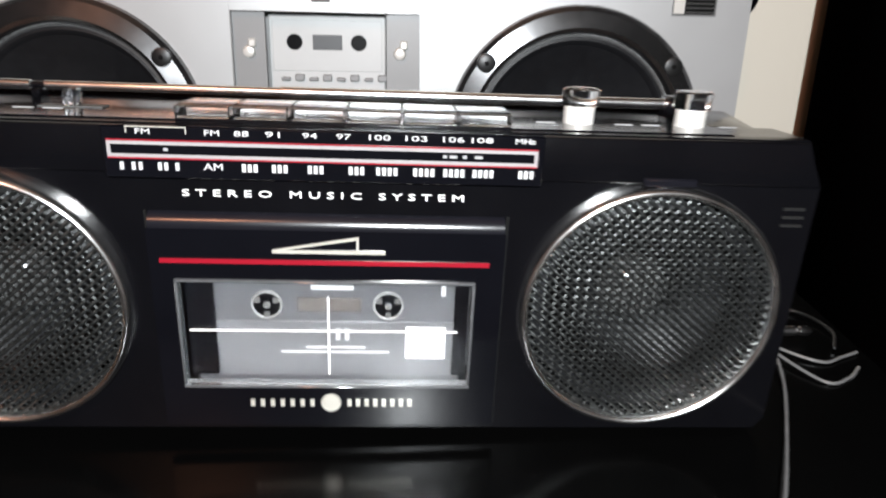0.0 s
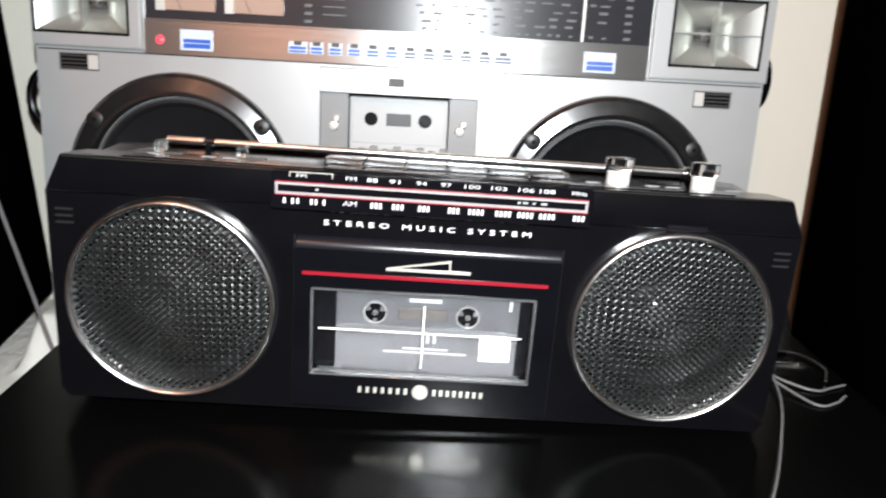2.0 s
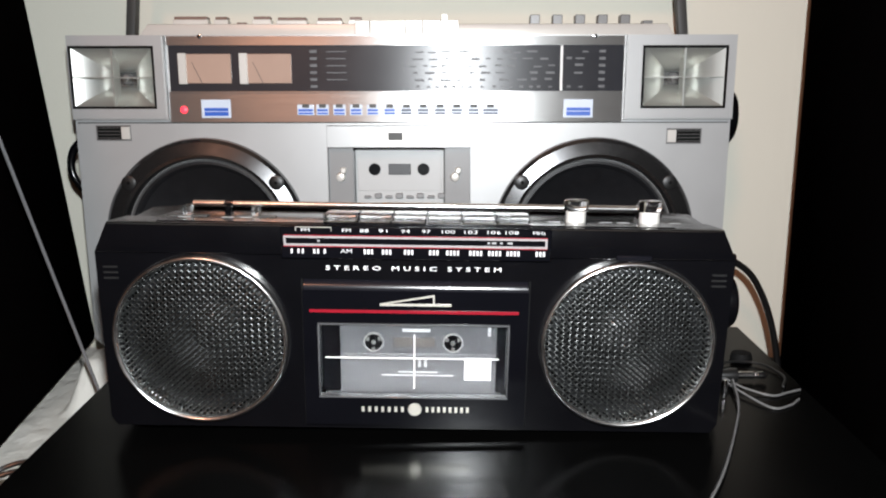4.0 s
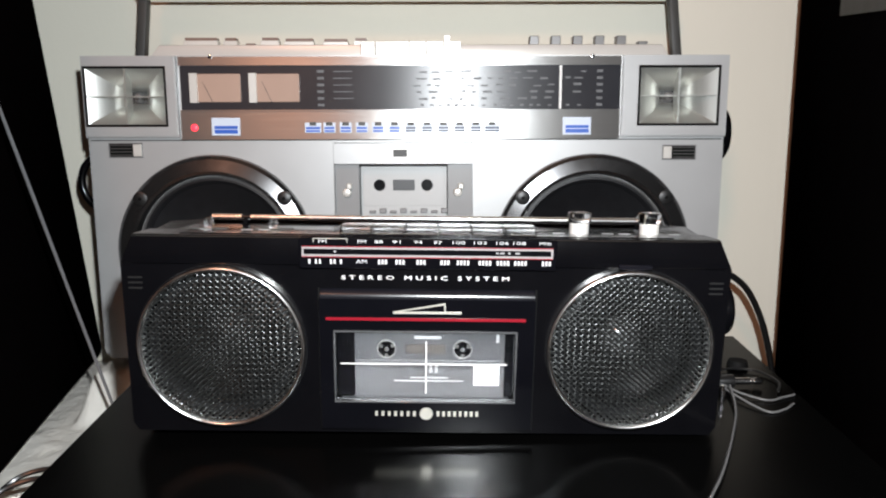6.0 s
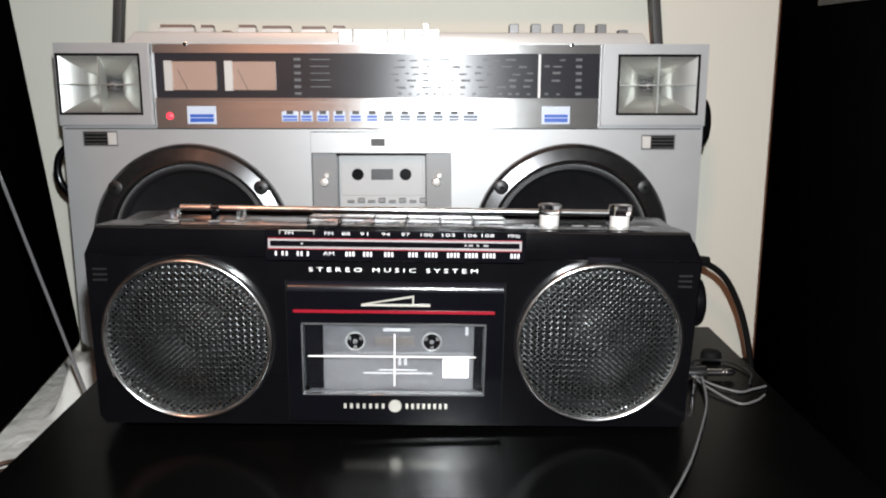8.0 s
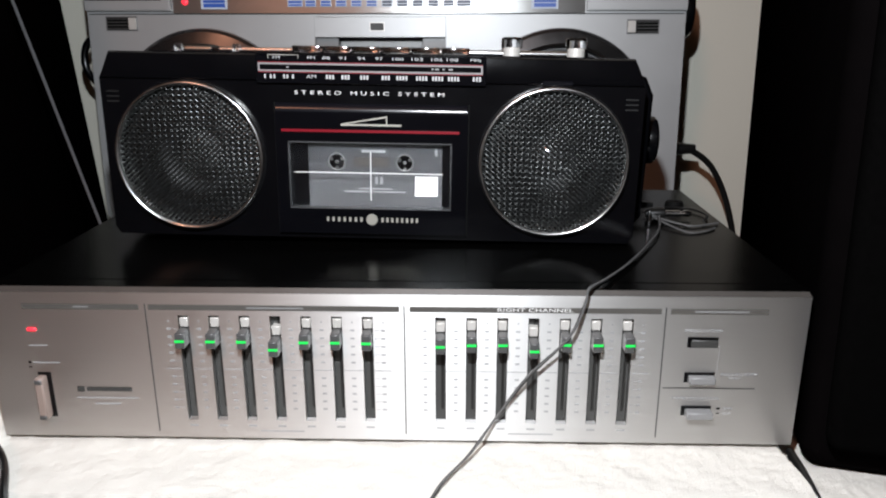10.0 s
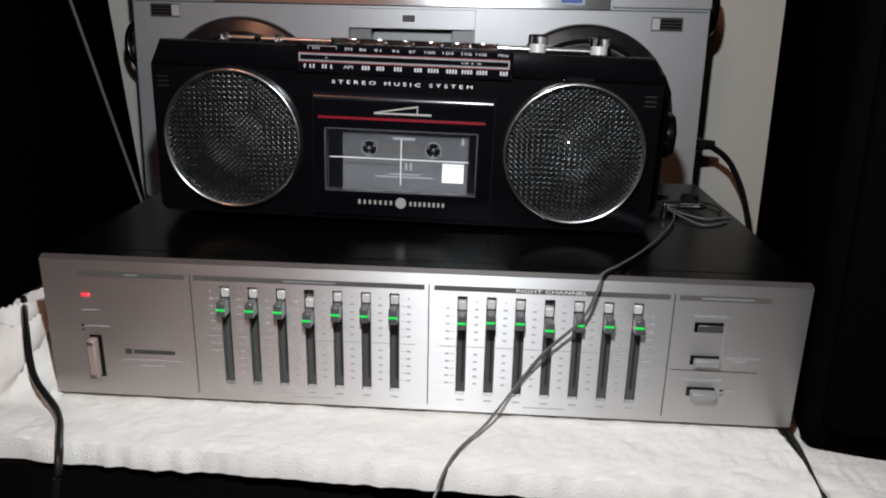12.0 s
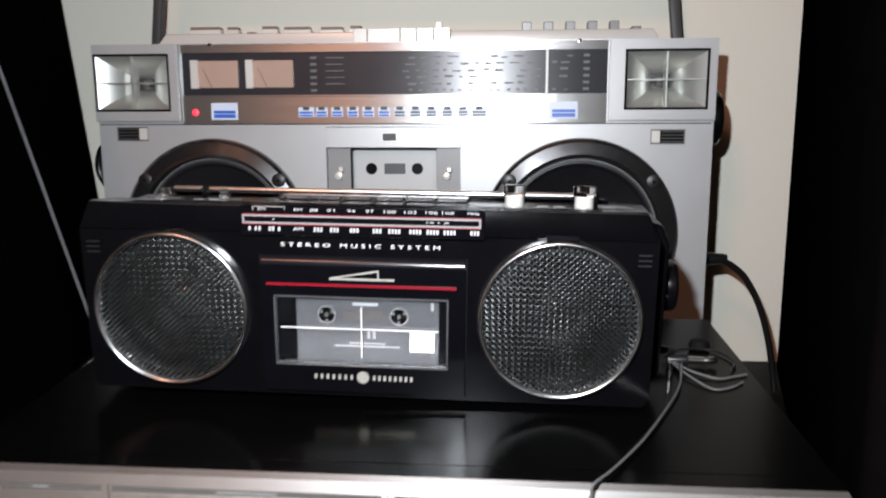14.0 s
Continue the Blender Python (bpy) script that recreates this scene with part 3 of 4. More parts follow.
for x in (D0 - 0.0008, D1):
    part("gap", box(B(), x, x + 0.0008, F - 0.0006, F + 0.0004, 0.098, 0.175), M_MATTE, door)
# clear window box with a bright moulded rim
bm = B()
for r in ((WX0, WX1, WZ1 - 0.0010, WZ1), (WX0, WX1, WZ0, WZ0 + 0.0010), (WX0, WX0 + 0.0010, WZ0 + 0.0010, WZ1 - 0.0010), (WX1 - 0.0010, WX1, WZ0 + 0.0010, WZ1 - 0.0010)):
    box(bm, r[0], r[1], fy0 - 0.0012, fy0 + 0.004, r[2], r[3], 0.0004)
part("window_rim", bm, M_RIM, door, "clear moulded window rim").visible_shadow = False
w = part("window", box(B(), WX0 + 0.0010, WX1 - 0.0010, fy0 - 0.0004, fy0 + 0.0008, WZ0 + 0.0010, WZ1 - 0.0010), M_CLEAR, door, "clear plastic cassette window")
w.visible_shadow = False
part("printed_line", boxes([(WX0 + 0.0035, WX1 - 0.0050, fy0 - 0.0008, fy0 - 0.0005, 0.1354, 0.13595), (GX - 0.0003, GX + 0.0003, fy0 - 0.0008, fy0 - 0.0005, 0.1195, 0.1480)]),
     M_WHITE, door, "white cross printed on the window")
part("recess", boxes([(WX0 - 0.002, WX1 + 0.002, F + 0.0162, F + 0.0175, WZ0 - 0.003, WZ1 + 0.003)]), M_TAPELOW, ge)
for a, b in ((WX0 + 0.0011, GX - 0.0375), (GX + 0.0410, WX1 - 0.0011)):
    part("holder_side", box(B(), a, b, fy0 + 0.0060, fy0 + 0.0085, WZ0 + 0.0011, WZ1 - 0.0011, 0.0004), M_BLACK, door, "dark inner side of the cassette holder")
part("red_stripe", box(B(), GX - 0.0512, GX + 0.0507, fy0 - 0.0004, fy0 + 0.0002, 0.1589, 0.1604), M_RED, door, "bright red stripe")
# the long wedge sign above the stripe
bm = B()
for poly in ([(-0.0178, 0.1617), (0.0188, 0.1617), (0.0188, 0.1628), (-0.0178, 0.1628)], [(-0.0178, 0.1628), (-0.0140, 0.1628), (0.0102, 0.1665), (0.0102, 0.1675)],
             [(0.0094, 0.1628), (0.0102, 0.1628), (0.0102, 0.1666), (0.0094, 0.1666)]):
    prism(bm, [(GX + 0.95 * x, z + 0.0010) for x, z in poly], fy0 - 0.0005, fy0 + 0.0002)
part("wedge_sign", bm, M_SILVERTRIM, door, "pale metal wedge sign")
part("emblem", lathe(B(), [(0.0, -0.0006), (0.0032, -0.0006), (0.0036, 0.0002)], (GX + 0.0003, fy0, 0.1078), 32), M_SILVERTRIM, door, "round pale metal emblem")
bm = B()
for s in (-1, 1):
    for i in range(7 if s < 0 else 8):
        x = GX + 0.0003 + s * (0.0062 + i * (0.0033 if s < 0 else 0.0029))
        box(bm, x - 0.0007, x + 0.0007, fy0 - 0.0004, fy0 + 0.0002, 0.1065, 0.1091)
tagged(part("emblem_print", bm, M_SILVERTRIM, door, "row of small pale maker bars"), kind="stuff")
# dial
dx0, dx1 = GX - 0.0640, GX + 0.0650
dy = F - 0.0030
dial = part("dial_panel", box(B(), dx0, dx1, dy, F, 0.1857, 0.2014, 0.0005), M_GLOSS, ge, "glossy black tuning dial panel")
sx0, sx1, sz0, sz1 = GX - 0.0625, GX + 0.0630, 0.1922, 0.1970


def outline(x0, x1, z0, z1, t, y):
    return boxes([(x0, x1, y - 0.0003, y + 0.0002, z1 - t, z1), (x0, x1, y - 0.0003, y + 0.0002, z0, z0 + t),
                  (x0, x0 + t, y - 0.0003, y + 0.0002, z0 + t, z1 - t), (x1 - t, x1, y - 0.0003, y + 0.0002, z0 + t, z1 - t)])


part("dial_frame", outline(sx0, sx1, sz0, sz1, 0.0010, dy), M_DIALFRAME, dial, "pale frame round the dial slot")
part("red_line", boxes([(sx0, sx1, dy - 0.0002, dy + 0.0002, sz1 + 0.0001, sz1 + 0.0005), (sx0, sx1, dy - 0.0002, dy + 0.0002, sz0 - 0.0005, sz0 - 0.0001)]), M_RED, dial)
tagged(part("slot_print", boxes([(GX + x, GX + x + w, dy - 0.0002, dy + 0.0002, sz0 + 0.0020, sz0 + 0.0029) for x, w in ((-0.0465, 0.0012), (0.0345, 0.0012), (0.0365, 0.0022), (0.0405, 0.0012), (0.0440, 0.0024))]), M_MIDGREY, dial), kind="stuff")
xs_top = (("FM", -0.0325), ("88", -0.0241), ("91", -0.0152), ("94", -0.0045), ("97", 0.0053), ("100", 0.0158), ("103", 0.0265), ("106", 0.0375), ("108", 0.0460), ("MHz", 0.0590))
for text, x in xs_top:
    words(text, GX + x, dy - 0.0001, 0.1998, 0.0017, M_DIALWHITE, dial, width=0.0021 * len(text) if text != "MHz" else 0.006)
words("FM", GX - 0.052, dy - 0.0001, 0.1998, 0.0016, M_DIALWHITE, dial, width=0.004)
part("bracket", boxes([(GX - 0.0565, GX - 0.0400, dy - 0.0002, dy, 0.2011, 0.2014), (GX - 0.0568, GX - 0.0565, dy - 0.0002, dy, 0.1993, 0.2014),
                       (GX - 0.0400, GX - 0.0397, dy - 0.0002, dy, 0.1993, 0.2014)]), M_SILVERTRIM, dial)
bm = B()
for x, n in ((-0.0328, 0), (-0.0222, 3), (-0.0135, 3), (-0.0030, 3), (0.0090, 3), (0.0180, 4), (0.0290, 4), (0.0380, 4), (0.0468, 4), (0.0598, 3)):
    for k in range(n):
        xx = GX + x + (k - (n - 1) / 2) * 0.0017
        box(bm, xx - 0.00055, xx + 0.00055, dy - 0.0003, dy, 0.1884, 0.1908)
for x in (-0.0588, -0.0555, -0.0535, -0.0480, -0.0462, -0.0430):
    box(bm, GX + x - 0.0005, GX + x + 0.0005, dy - 0.0003, dy, 0.1884, 0.1907)
tagged(part("figure_print", bm, M_DIALWHITE, dial, "unreadable white dial figures"), kind="stuff")
words("AM", GX - 0.0328, dy - 0.0001, 0.1896, 0.0021, M_DIALWHITE, dial, width=0.0055)
words("STEREO MUSIC SYSTEM", GX - 0.0008, F - 0.0001, 0.1805, 0.0022, M_WHITE, ge, width=0.0850, spacing=1.6)
# side vents on the front corners
for s in (-1, 1):
    bm = B()
    for k in range(3):
        z = 0.1735 + k * 0.0028
        box(bm, GX + s * 0.1475 - 0.0035, GX + s * 0.1475 + 0.0035, F - 0.0006, F, z, z + 0.0009)
    part("vent_ribs", bm, M_PORT, ge)
# top deck: glossy recess, keys, knobs and sliders
part("top_deck", box(B(), GX - 0.125, GX + 0.125, 0.080, 0.158, 0.2014, 0.2022, 0.0003), M_GLOSS, ge, "glossy black top control deck")
for k in range(6):
    x = GX - 0.0365 + k * 0.0168
    kk = part("tape_key", prism(B(), [(x - 0.0080, 0.2022), (x + 0.0080, 0.2022), (x + 0.0080, 0.2062), (x - 0.0080, 0.2062)], 0.0795, 0.104, 0.0012), M_CLEAR, ge, "clear plastic piano key")
    kk.visible_shadow = False
    part("key_plate", box(B(), x - 0.0070, x + 0.0070, 0.083, 0.103, 0.2026, 0.2034), M_KEYPLATE, kk, "metal key plate")
for x in (0.0800, 0.1172):
    kn = part("rotary_knob", lathe(B(), [(0.0, 0.2022), (0.0050, 0.2022), (0.0050, 0.2078), (0.0, 0.2078)], (GX + x, 0.098, 0), 32, "z"), M_KEY, ge, "chrome knob with a clear cap")
    cap = part("knob_cap", lathe(B(), [(0.0, 0.2080), (0.0061, 0.2080), (0.0061, 0.2131), (0.0055, 0.2137), (0.0, 0.2137)], (GX + x, 0.098, 0), 32, "z"), M_CLEAR, kn, "clear plastic cap")
    cap.visible_shadow = False
for x in (-0.1168, -0.0822):
    sk = part("slide_switch", box(B(), GX + x - 0.010, GX + x + 0.010, 0.100, 0.106, 0.2022, 0.2026), M_SLOT, ge)
    part("switch_tab", box(B(), GX + x - 0.0018, GX + x + 0.0018, 0.0995, 0.1065, 0.2026, 0.2080, 0.0006), M_CLEAR, sk)
for x in (-0.12, -0.098, -0.089, 0.066, 0.092, 0.101, 0.127):
    part("deck_print", box(B(), GX + x, GX + x + 0.006, 0.0965, 0.0975, 0.2022, 0.2024), M_GREYPRINT, ge)
# telescopic aerial lying along the back of the top
an = part("aerial", tube(B(), [(GX - 0.1000, 0.126, 0.2065), (GX + 0.118, 0.126, 0.2065)], 0.0016, 14, 0), M_RING, ge, "chrome telescopic aerial folded flat")
part("aerial_joint", tube(B(), [(GX - 0.020, 0.126, 0.2065), (GX + 0.118, 0.126, 0.2065)], 0.0020, 14, 0), M_RING, an)
part("aerial_tip", tube(B(), [(GX - 0.1215, 0.126, 0.2065), (GX - 0.1050, 0.126, 0.2065)], 0.0018, 14, 0), M_RING, an)
part("aerial_neck", tube(B(), [(GX - 0.106, 0.126, 0.2065), (GX - 0.0990, 0.126, 0.2065)], 0.0011, 12, 0), M_BLACK, an)
part("pivot", box(B(), GX + 0.118, GX + 0.128, 0.120, 0.132, 0.2015, 0.2095, 0.0012), M_BLACK, an)
part("clip", box(B(), GX - 0.1040, GX - 0.1010, 0.122, 0.130, 0.2018, 0.2056, 0.0006), M_BLACK, ge)
part("top_back_rail", box(B(), GX - 0.128, GX + 0.136, 0.138, 0.170, 0.2012, 0.2040, 0.0012), M_BLACK, ge)
# the top falls away gently towards the back
for ob in ge.children_recursive:
    if ob.name.split(".")[0] in ("body", "front_shell", "top_deck", "tape_key", "key_plate", "rotary_knob", "knob_cap", "slide_switch", "switch_tab", "deck_print", "aerial",
                                 "aerial_joint", "aerial_tip", "aerial_neck", "pivot", "clip", "top_back_rail"):
        for v in ob.data.vertices:
            if v.co.z > 0.195:
                v.co.z -= 0.105 * max(0.0, v.co.y - 0.080)
# ---- the cassette inside it ----
cas = thing("cassette_tape", (GX, F + 0.01, 0.112), "grey cassette tape with white label, inside the radio's door", "cassette", turn=(0, 0.95, 0), lean=LEAN_ON_TOP)
cy = F + 0.0058
part("shell", box(B(), GX - 0.0450, GX + 0.0445, cy, F + 0.016, 0.1105, 0.1565, 0.0008), M_TAPE, cas, "grey plastic cassette shell")
part("label_field", box(B(), GX - 0.0440, GX + 0.0435, cy - 0.0004, cy, 0.1135, 0.1345, 0.0002), M_TAPELOW, cas)
part("window", box(B(), GX - 0.0105, GX + 0.0105, cy - 0.0005, cy, 0.1380, 0.1432, 0.0002), M_BEVEL, cas)
part("white_patch", box(B(), GX + 0.0255, GX + 0.0390, cy - 0.0009, cy, 0.1205, 0.1325, 0.0002), M_WHITE, cas, "plain white sticker")
part("small_print", boxes([(GX - 0.006, GX + 0.008, cy - 0.0005, cy, 0.1462, 0.1478), (GX - 0.0165, GX + 0.020, cy - 0.0008, cy, 0.1225, 0.1232), (GX - 0.008, GX + 0.012, cy - 0.0008, cy, 0.1243, 0.1250),
                           (GX + 0.002, GX + 0.0035, cy - 0.0008, cy, 0.1275, 0.1318), (GX + 0.005, GX + 0.0065, cy - 0.0008, cy, 0.1275, 0.1318),
                           (GX + 0.0370, GX + 0.0385, cy - 0.0008, cy, 0.1445, 0.1490)]), M_GREYPRINT, cas)
for s in (-1, 1):
    hub = part("hub_ring", lathe(B(), [(0.0044, 0.0004), (0.0044, -0.0008), (0.0049, -0.0010), (0.0052, 0.0)], (GX - 0.0005 + s * 0.0200, cy, 0.1405), 32), M_HUB, cas, "grey hub ring")
    part("hub_hole", lathe(B(), [(0.0, -0.0003), (0.0046, -0.0003)], (GX - 0.0005 + s * 0.0200, cy, 0.1405), 24), M_BLACK, hub)
    bm = B()
    for k in range(3):
        a = radians(120 * k + 30)
        x, z = GX - 0.0005 + s * 0.0200 + 0.0035 * math.cos(a), 0.1405 + 0.0035 * math.sin(a)
        box(bm, x - 0.0009, x + 0.0009, cy - 0.0009, cy - 0.0003, z - 0.0009, z + 0.0009)
    part("teeth", bm, M_SLOT, hub)
    part("spindle", lathe(B(), [(0.0, -0.0015), (0.0012, -0.0012), (0.0012, 0.0)], (GX - 0.0005 + s * 0.0200, cy, 0.1405), 16), M_SLOT, hub)

# ---- the big silver boombox behind ----
JX, JF, JZ = -0.0350, 0.3510, 0.0500
WIDER = Matrix.Translation((JX - 0.002, 0, 0)) @ Matrix.Diagonal((1.012, 1, 1, 1)) @ Matrix.Translation((-JX, 0, 0))
jv = thing("silver_boombox", (JX, 0.44, JZ - 0.010), "large silver boombox with black woofers, horn tweeters and bronze handle", "boombox", turn=(0, 0.05, 0), lean=WIDER)
JW = 0.2700
JT = 0.3145
# front shell with the cassette bay cut out
bx0, bx1, bz0, bz1 = JX - 0.0630, JX + 0.0565, 0.1100, 0.2415
shell = [(JX - JW, JZ + 0.006), (JX - JW + 0.006, JZ), (JX + JW - 0.006, JZ), (JX + JW, JZ + 0.006), (JX + JW, JT - 0.002), (JX + JW - 0.002, JT), (JX - JW + 0.002, JT), (JX - JW, JT - 0.002)]
hollow = [(JX + (x - JX) * 0.985, 0.18 + (z - 0.18) * 0.97) for x, z in shell]
part("front_shell", plate(plate(B(), shell, [circle(JX - 0.1660, 0.1465, 0.0668), circle(JX + 0.1600, 0.1465, 0.0668), rect(bx0, bx1, bz0, bz1),
                                           rect(JX - 0.2680, JX - 0.2000, 0.2560, 0.3050), rect(JX + 0.1945, JX + 0.2625, 0.2560, 0.3050)], JF, JF + 0.005),
                          shell, [hollow], JF + 0.005, JF + 0.0455), M_SILVER, jv, "silver painted front shell")
part("rear_shell", box(B(), JX - JW + 0.002, JX + JW + 0.003, JF + 0.045, JF + 0.148, JZ + 0.001, JT + 0.001, 0.006), M_BLACK, jv, "black plastic rear shell")
for s in (-1, 1):
    part("foot", box(B(), JX + s * 0.2 - 0.02, JX + s * 0.2 + 0.02, JF + 0.01, JF + 0.14, JZ - 0.0125, JZ + 0.001, 0.002), M_MATTE, jv)
# the brushed band across the top of the front
part("brushed_band", boxes([(JX - 0.1905, JX + 0.1800, JF - 0.0020, JF + 0.0005, 0.2445, 0.2694), (JX - 0.1905, JX + 0.1800, JF - 0.0020, JF + 0.0005, 0.3062, JT - 0.001)]), M_BRUSH, jv,
     "brushed silver band")
part("seam", box(B(), JX - JW + 0.002, JX + JW - 0.002, JF - 0.0006, JF + 0.0004, 0.2434, 0.2443), M_SLOT, jv)
dz0, dz1, ex0, ex1 = 0.2694, 0.3062, JX - 0.1890, JX + 0.1800
sd = part("tuning_dial", box(B(), ex0, ex1, JF - 0.0015, JF + 0.0004, dz0, dz1), M_DIAL, jv, "dark glossy tuning scale")
part("dial_lip", boxes([(ex0, ex1, JF - 0.0034, JF + 0.0005, dz1, dz1 + 0.0014), (ex0, ex1, JF - 0.0030, JF + 0.0005, dz0 - 0.0010, dz0)]), M_BRUSH, jv)
for a, b in ((-0.1805, -0.1385), (-0.1310, -0.0895)):
    mtr = part("level_meter", box(B(), JX + a, JX + b, JF - 0.0030, JF - 0.0014, 0.2758, 0.2995, 0.0006), M_METER, sd, "cream lit level meter")
    part("meter_edge", box(B(), JX + a - 0.0006, JX + a + 0.0060, JF - 0.0042, JF - 0.0014, 0.2753, 0.3000, 0.0003), M_KEY, mtr)
    part("meter_needle", prism(B(), [(JX + a + 0.018, 0.2760), (JX + a + 0.0185, 0.2760), (JX + a + 0.0105, 0.2930), (JX + a + 0.0102, 0.2930)], JF - 0.0034, JF - 0.0030), M_SLOT, mtr)
part("tuning_needle", box(B(), JX + 0.1285, JX + 0.1305, JF - 0.0024, JF - 0.0014, dz0 + 0.0004, dz1 - 0.0004), M_WHITE, sd, "white tuning needle")
rnd = random.Random(5)
bm = B()
for k in range(6):
    z = 0.2722 + k * 0.0056
    box(bm, JX - 0.0745, JX - 0.0690, JF - 0.0019, JF - 0.0014, z, z + 0.0022)
    box(bm, JX + 0.1600, JX + 0.1650, JF - 0.0019, JF - 0.0014, z, z + 0.0022)
    if k:
        box(bm, JX - 0.0610, JX - 0.0420 - 0.004 * rnd.random(), JF - 0.0018, JF - 0.0014, z + 0.0006, z + 0.0014)
tagged(part("band_print", bm, M_DIALPRINT, sd), kind="stuff")
bm = B()
for row in range(6):
    z0 = 0.2722 + row * 0.0056
    x = 0.006 + 0.006 * rnd.random()
    while x < 0.150:
        z = z0 + 0.0012 * (rnd.random() - 0.5) * (row > 0)
        w = 0.003 + 0.006 * rnd.random() * (row not in (0,)) 
        if abs(x + w / 2 - 0.1295) > 0.006 and (row == 0 or rnd.random() < 0.85):
            box(bm, JX + x, JX + x + w, JF - 0.0018, JF - 0.0014, z, z + 0.0010 + 0.0010 * rnd.random())
        x += w + 0.003 + 0.004 * rnd.random()
tagged(part("station_print", bm, M_DIALPRINT, sd, "faint grey scale figures"), kind="stuff")
# horn tweeters
for s in (-1, 1):
    cx = JX + (-0.2340 if s < 0 else 0.2285)
    hx, hz, cz = 0.0345, 0.0252, 0.2805
    bm = B()
    ox0, ox1 = (JX - JW + 0.0005, JX - 0.1915) if s < 0 else (JX + 0.1815, JX + JW - 0.0005)
    oz0, oz1 = 0.2465, JT - 0.0005
    lip = [rect(cx - hx, cx + hx, cz - hz, cz + hz)]
    plate(bm, rect(ox0, ox1, oz0, oz1), lip, JF - 0.0052, JF - 0.0002)
    plate(bm, rect(ox0 + 0.0010, ox1 - 0.0010, oz0 + 0.0010, oz1 - 0.0010), lip, JF - 0.0060, JF - 0.00518)
    tw = part("horn_frame", bm, M_SILVER, jv, "silver square horn tweeter")
    part("dark_rim", outline(cx - hx, cx + hx, cz - hz, cz + hz, 0.0020, JF - 0.0052), M_MATTE, tw)
    bm = B()
    rows = []
    for k in range(9):
        q = k / 8
        grow = 0.30 * (1 - q) + 0.70 * (1 - q) ** 2.4
        wx, wz = 0.0075 + (hx - 0.0093) * grow, 0.0055 + (hz - 0.0073) * grow
        rows.append([[bm.verts.new((cx + sx * wx, JF - 0.0046 + 0.0306 * q, cz + sz * wz)) for sx, sz in pair]
                     for pair in (((-1, -1), (1, -1)), ((1, -1), (1, 1)), ((1, 1), (-1, 1)), ((-1, 1), (-1, -1)))])
    for p, q in zip(rows, rows[1:]):
        for u, v in zip(p, q):
            bm.faces.new([u[0], u[1], v[1], v[0]])
    part("horn", bm, M_HORN, tw, "silver pyramid horn")
    part("throat", box(B(), cx - 0.0085, cx + 0.0085, JF + 0.0255, JF + 0.0275, cz - 0.0065, cz + 0.0065), M_SLOT, tw, "dark horn throat")
    part("vane", boxes([(cx - 0.0006, cx + 0.0006, JF - 0.0054, JF + 0.0080, cz - hz + 0.002, cz + hz - 0.002), (cx - hx + 0.002, cx + hx - 0.002, JF - 0.0054, JF + 0.0080, cz - 0.0004, cz + 0.0004)]), M_HORN, tw)
    part("phase_plug", lathe(B(), [(0.0, -0.0060), (0.0030, -0.0045), (0.0048, 0.0)], (cx, JF + 0.0254, cz), 24), M_SILVERDARK, tw)
part("indicator", lathe(B(), [(0.0, -0.0012), (0.0025, -0.0004), (0.0030, 0.0)], (JX - 0.1790, JF - 0.0020, 0.2545), 20), M_LED, jv, "glowing red indicator")
for x, blue in ((-0.1525, M_BLUE), (0.1440, M_BLUE)):
    lb = part("badge", box(B(), JX + x - 0.0120, JX + x + 0.0120, JF - 0.0026, JF - 0.0018, 0.2478, 0.2628, 0.0002), M_PALEBLUE, jv, "pale badge with blue bars")
    part("badge_bar", boxes([(JX + x - 0.0095, JX + x + 0.0100, JF - 0.0030, JF - 0.0026, 0.2495, 0.2528), (JX + x - 0.0095, JX + x + 0.0100, JF - 0.0030, JF - 0.0026, 0.2534, 0.2560)]), blue, lb)
for k in range(12):
    x = JX - 0.0790 + k * 0.01375
    w = 0.0068 if k in (0, 11) else 0.0050
    ic = part("control_sign", boxes([(x - w, x + w, JF - 0.0026, JF - 0.0018, 0.2500, 0.2585)]), M_PALEBLUE, jv, "pale sign plate with blue and black bars")
    part("sign_bar", boxes([(x - w + 0.0008, x + w - 0.0008, JF - 0.0029, JF - 0.0026, 0.2506, 0.2522), (x - w + 0.0008, x + w - 0.0008, JF - 0.0029, JF - 0.0026, 0.2530, 0.2550)]), M_BLUE if k < 6 else M_NAVY, ic)
    part("sign_cap", boxes([(x - 0.0028, x + 0.0028, JF - 0.0029, JF - 0.0019, 0.2560, 0.2590)]), M_SLOT, ic)
# vents
for x, z in ((-0.2395, 0.2355), (0.2320, 0.2325)):
    v = part("front_vent", outline(JX + x - 0.0140, JX + x + 0.0150, z - 0.0065, z + 0.0065, 0.0010, JF - 0.0003), M_SILVERDARK, jv)
    part("vent_back", box(B(), JX + x - 0.013, JX + x + 0.014, JF - 0.0003, JF + 0.0002, z - 0.0055, z + 0.0055), M_MATTE, v)
    for k in range(4):
        zz = z - 0.0042 + k * 0.0028
        part("slat", box(B(), JX + x - 0.0128, JX + x + 0.0138, JF - 0.0014, JF, zz - 0.0004, zz + 0.0004), M_SLOT, v)
    # a pale block stands in for the lamp's glint on the inner louvre ends
    ve = x + 0.0072 if x < 0 else x - 0.0132
    part("vent_end", box(B(), JX + ve, JX + ve + 0.0070, JF - 0.0018, JF, z - 0.0052, z + 0.0052, 0.0003), M_KEY, v, "pale block painted as the glint on the louvre ends")
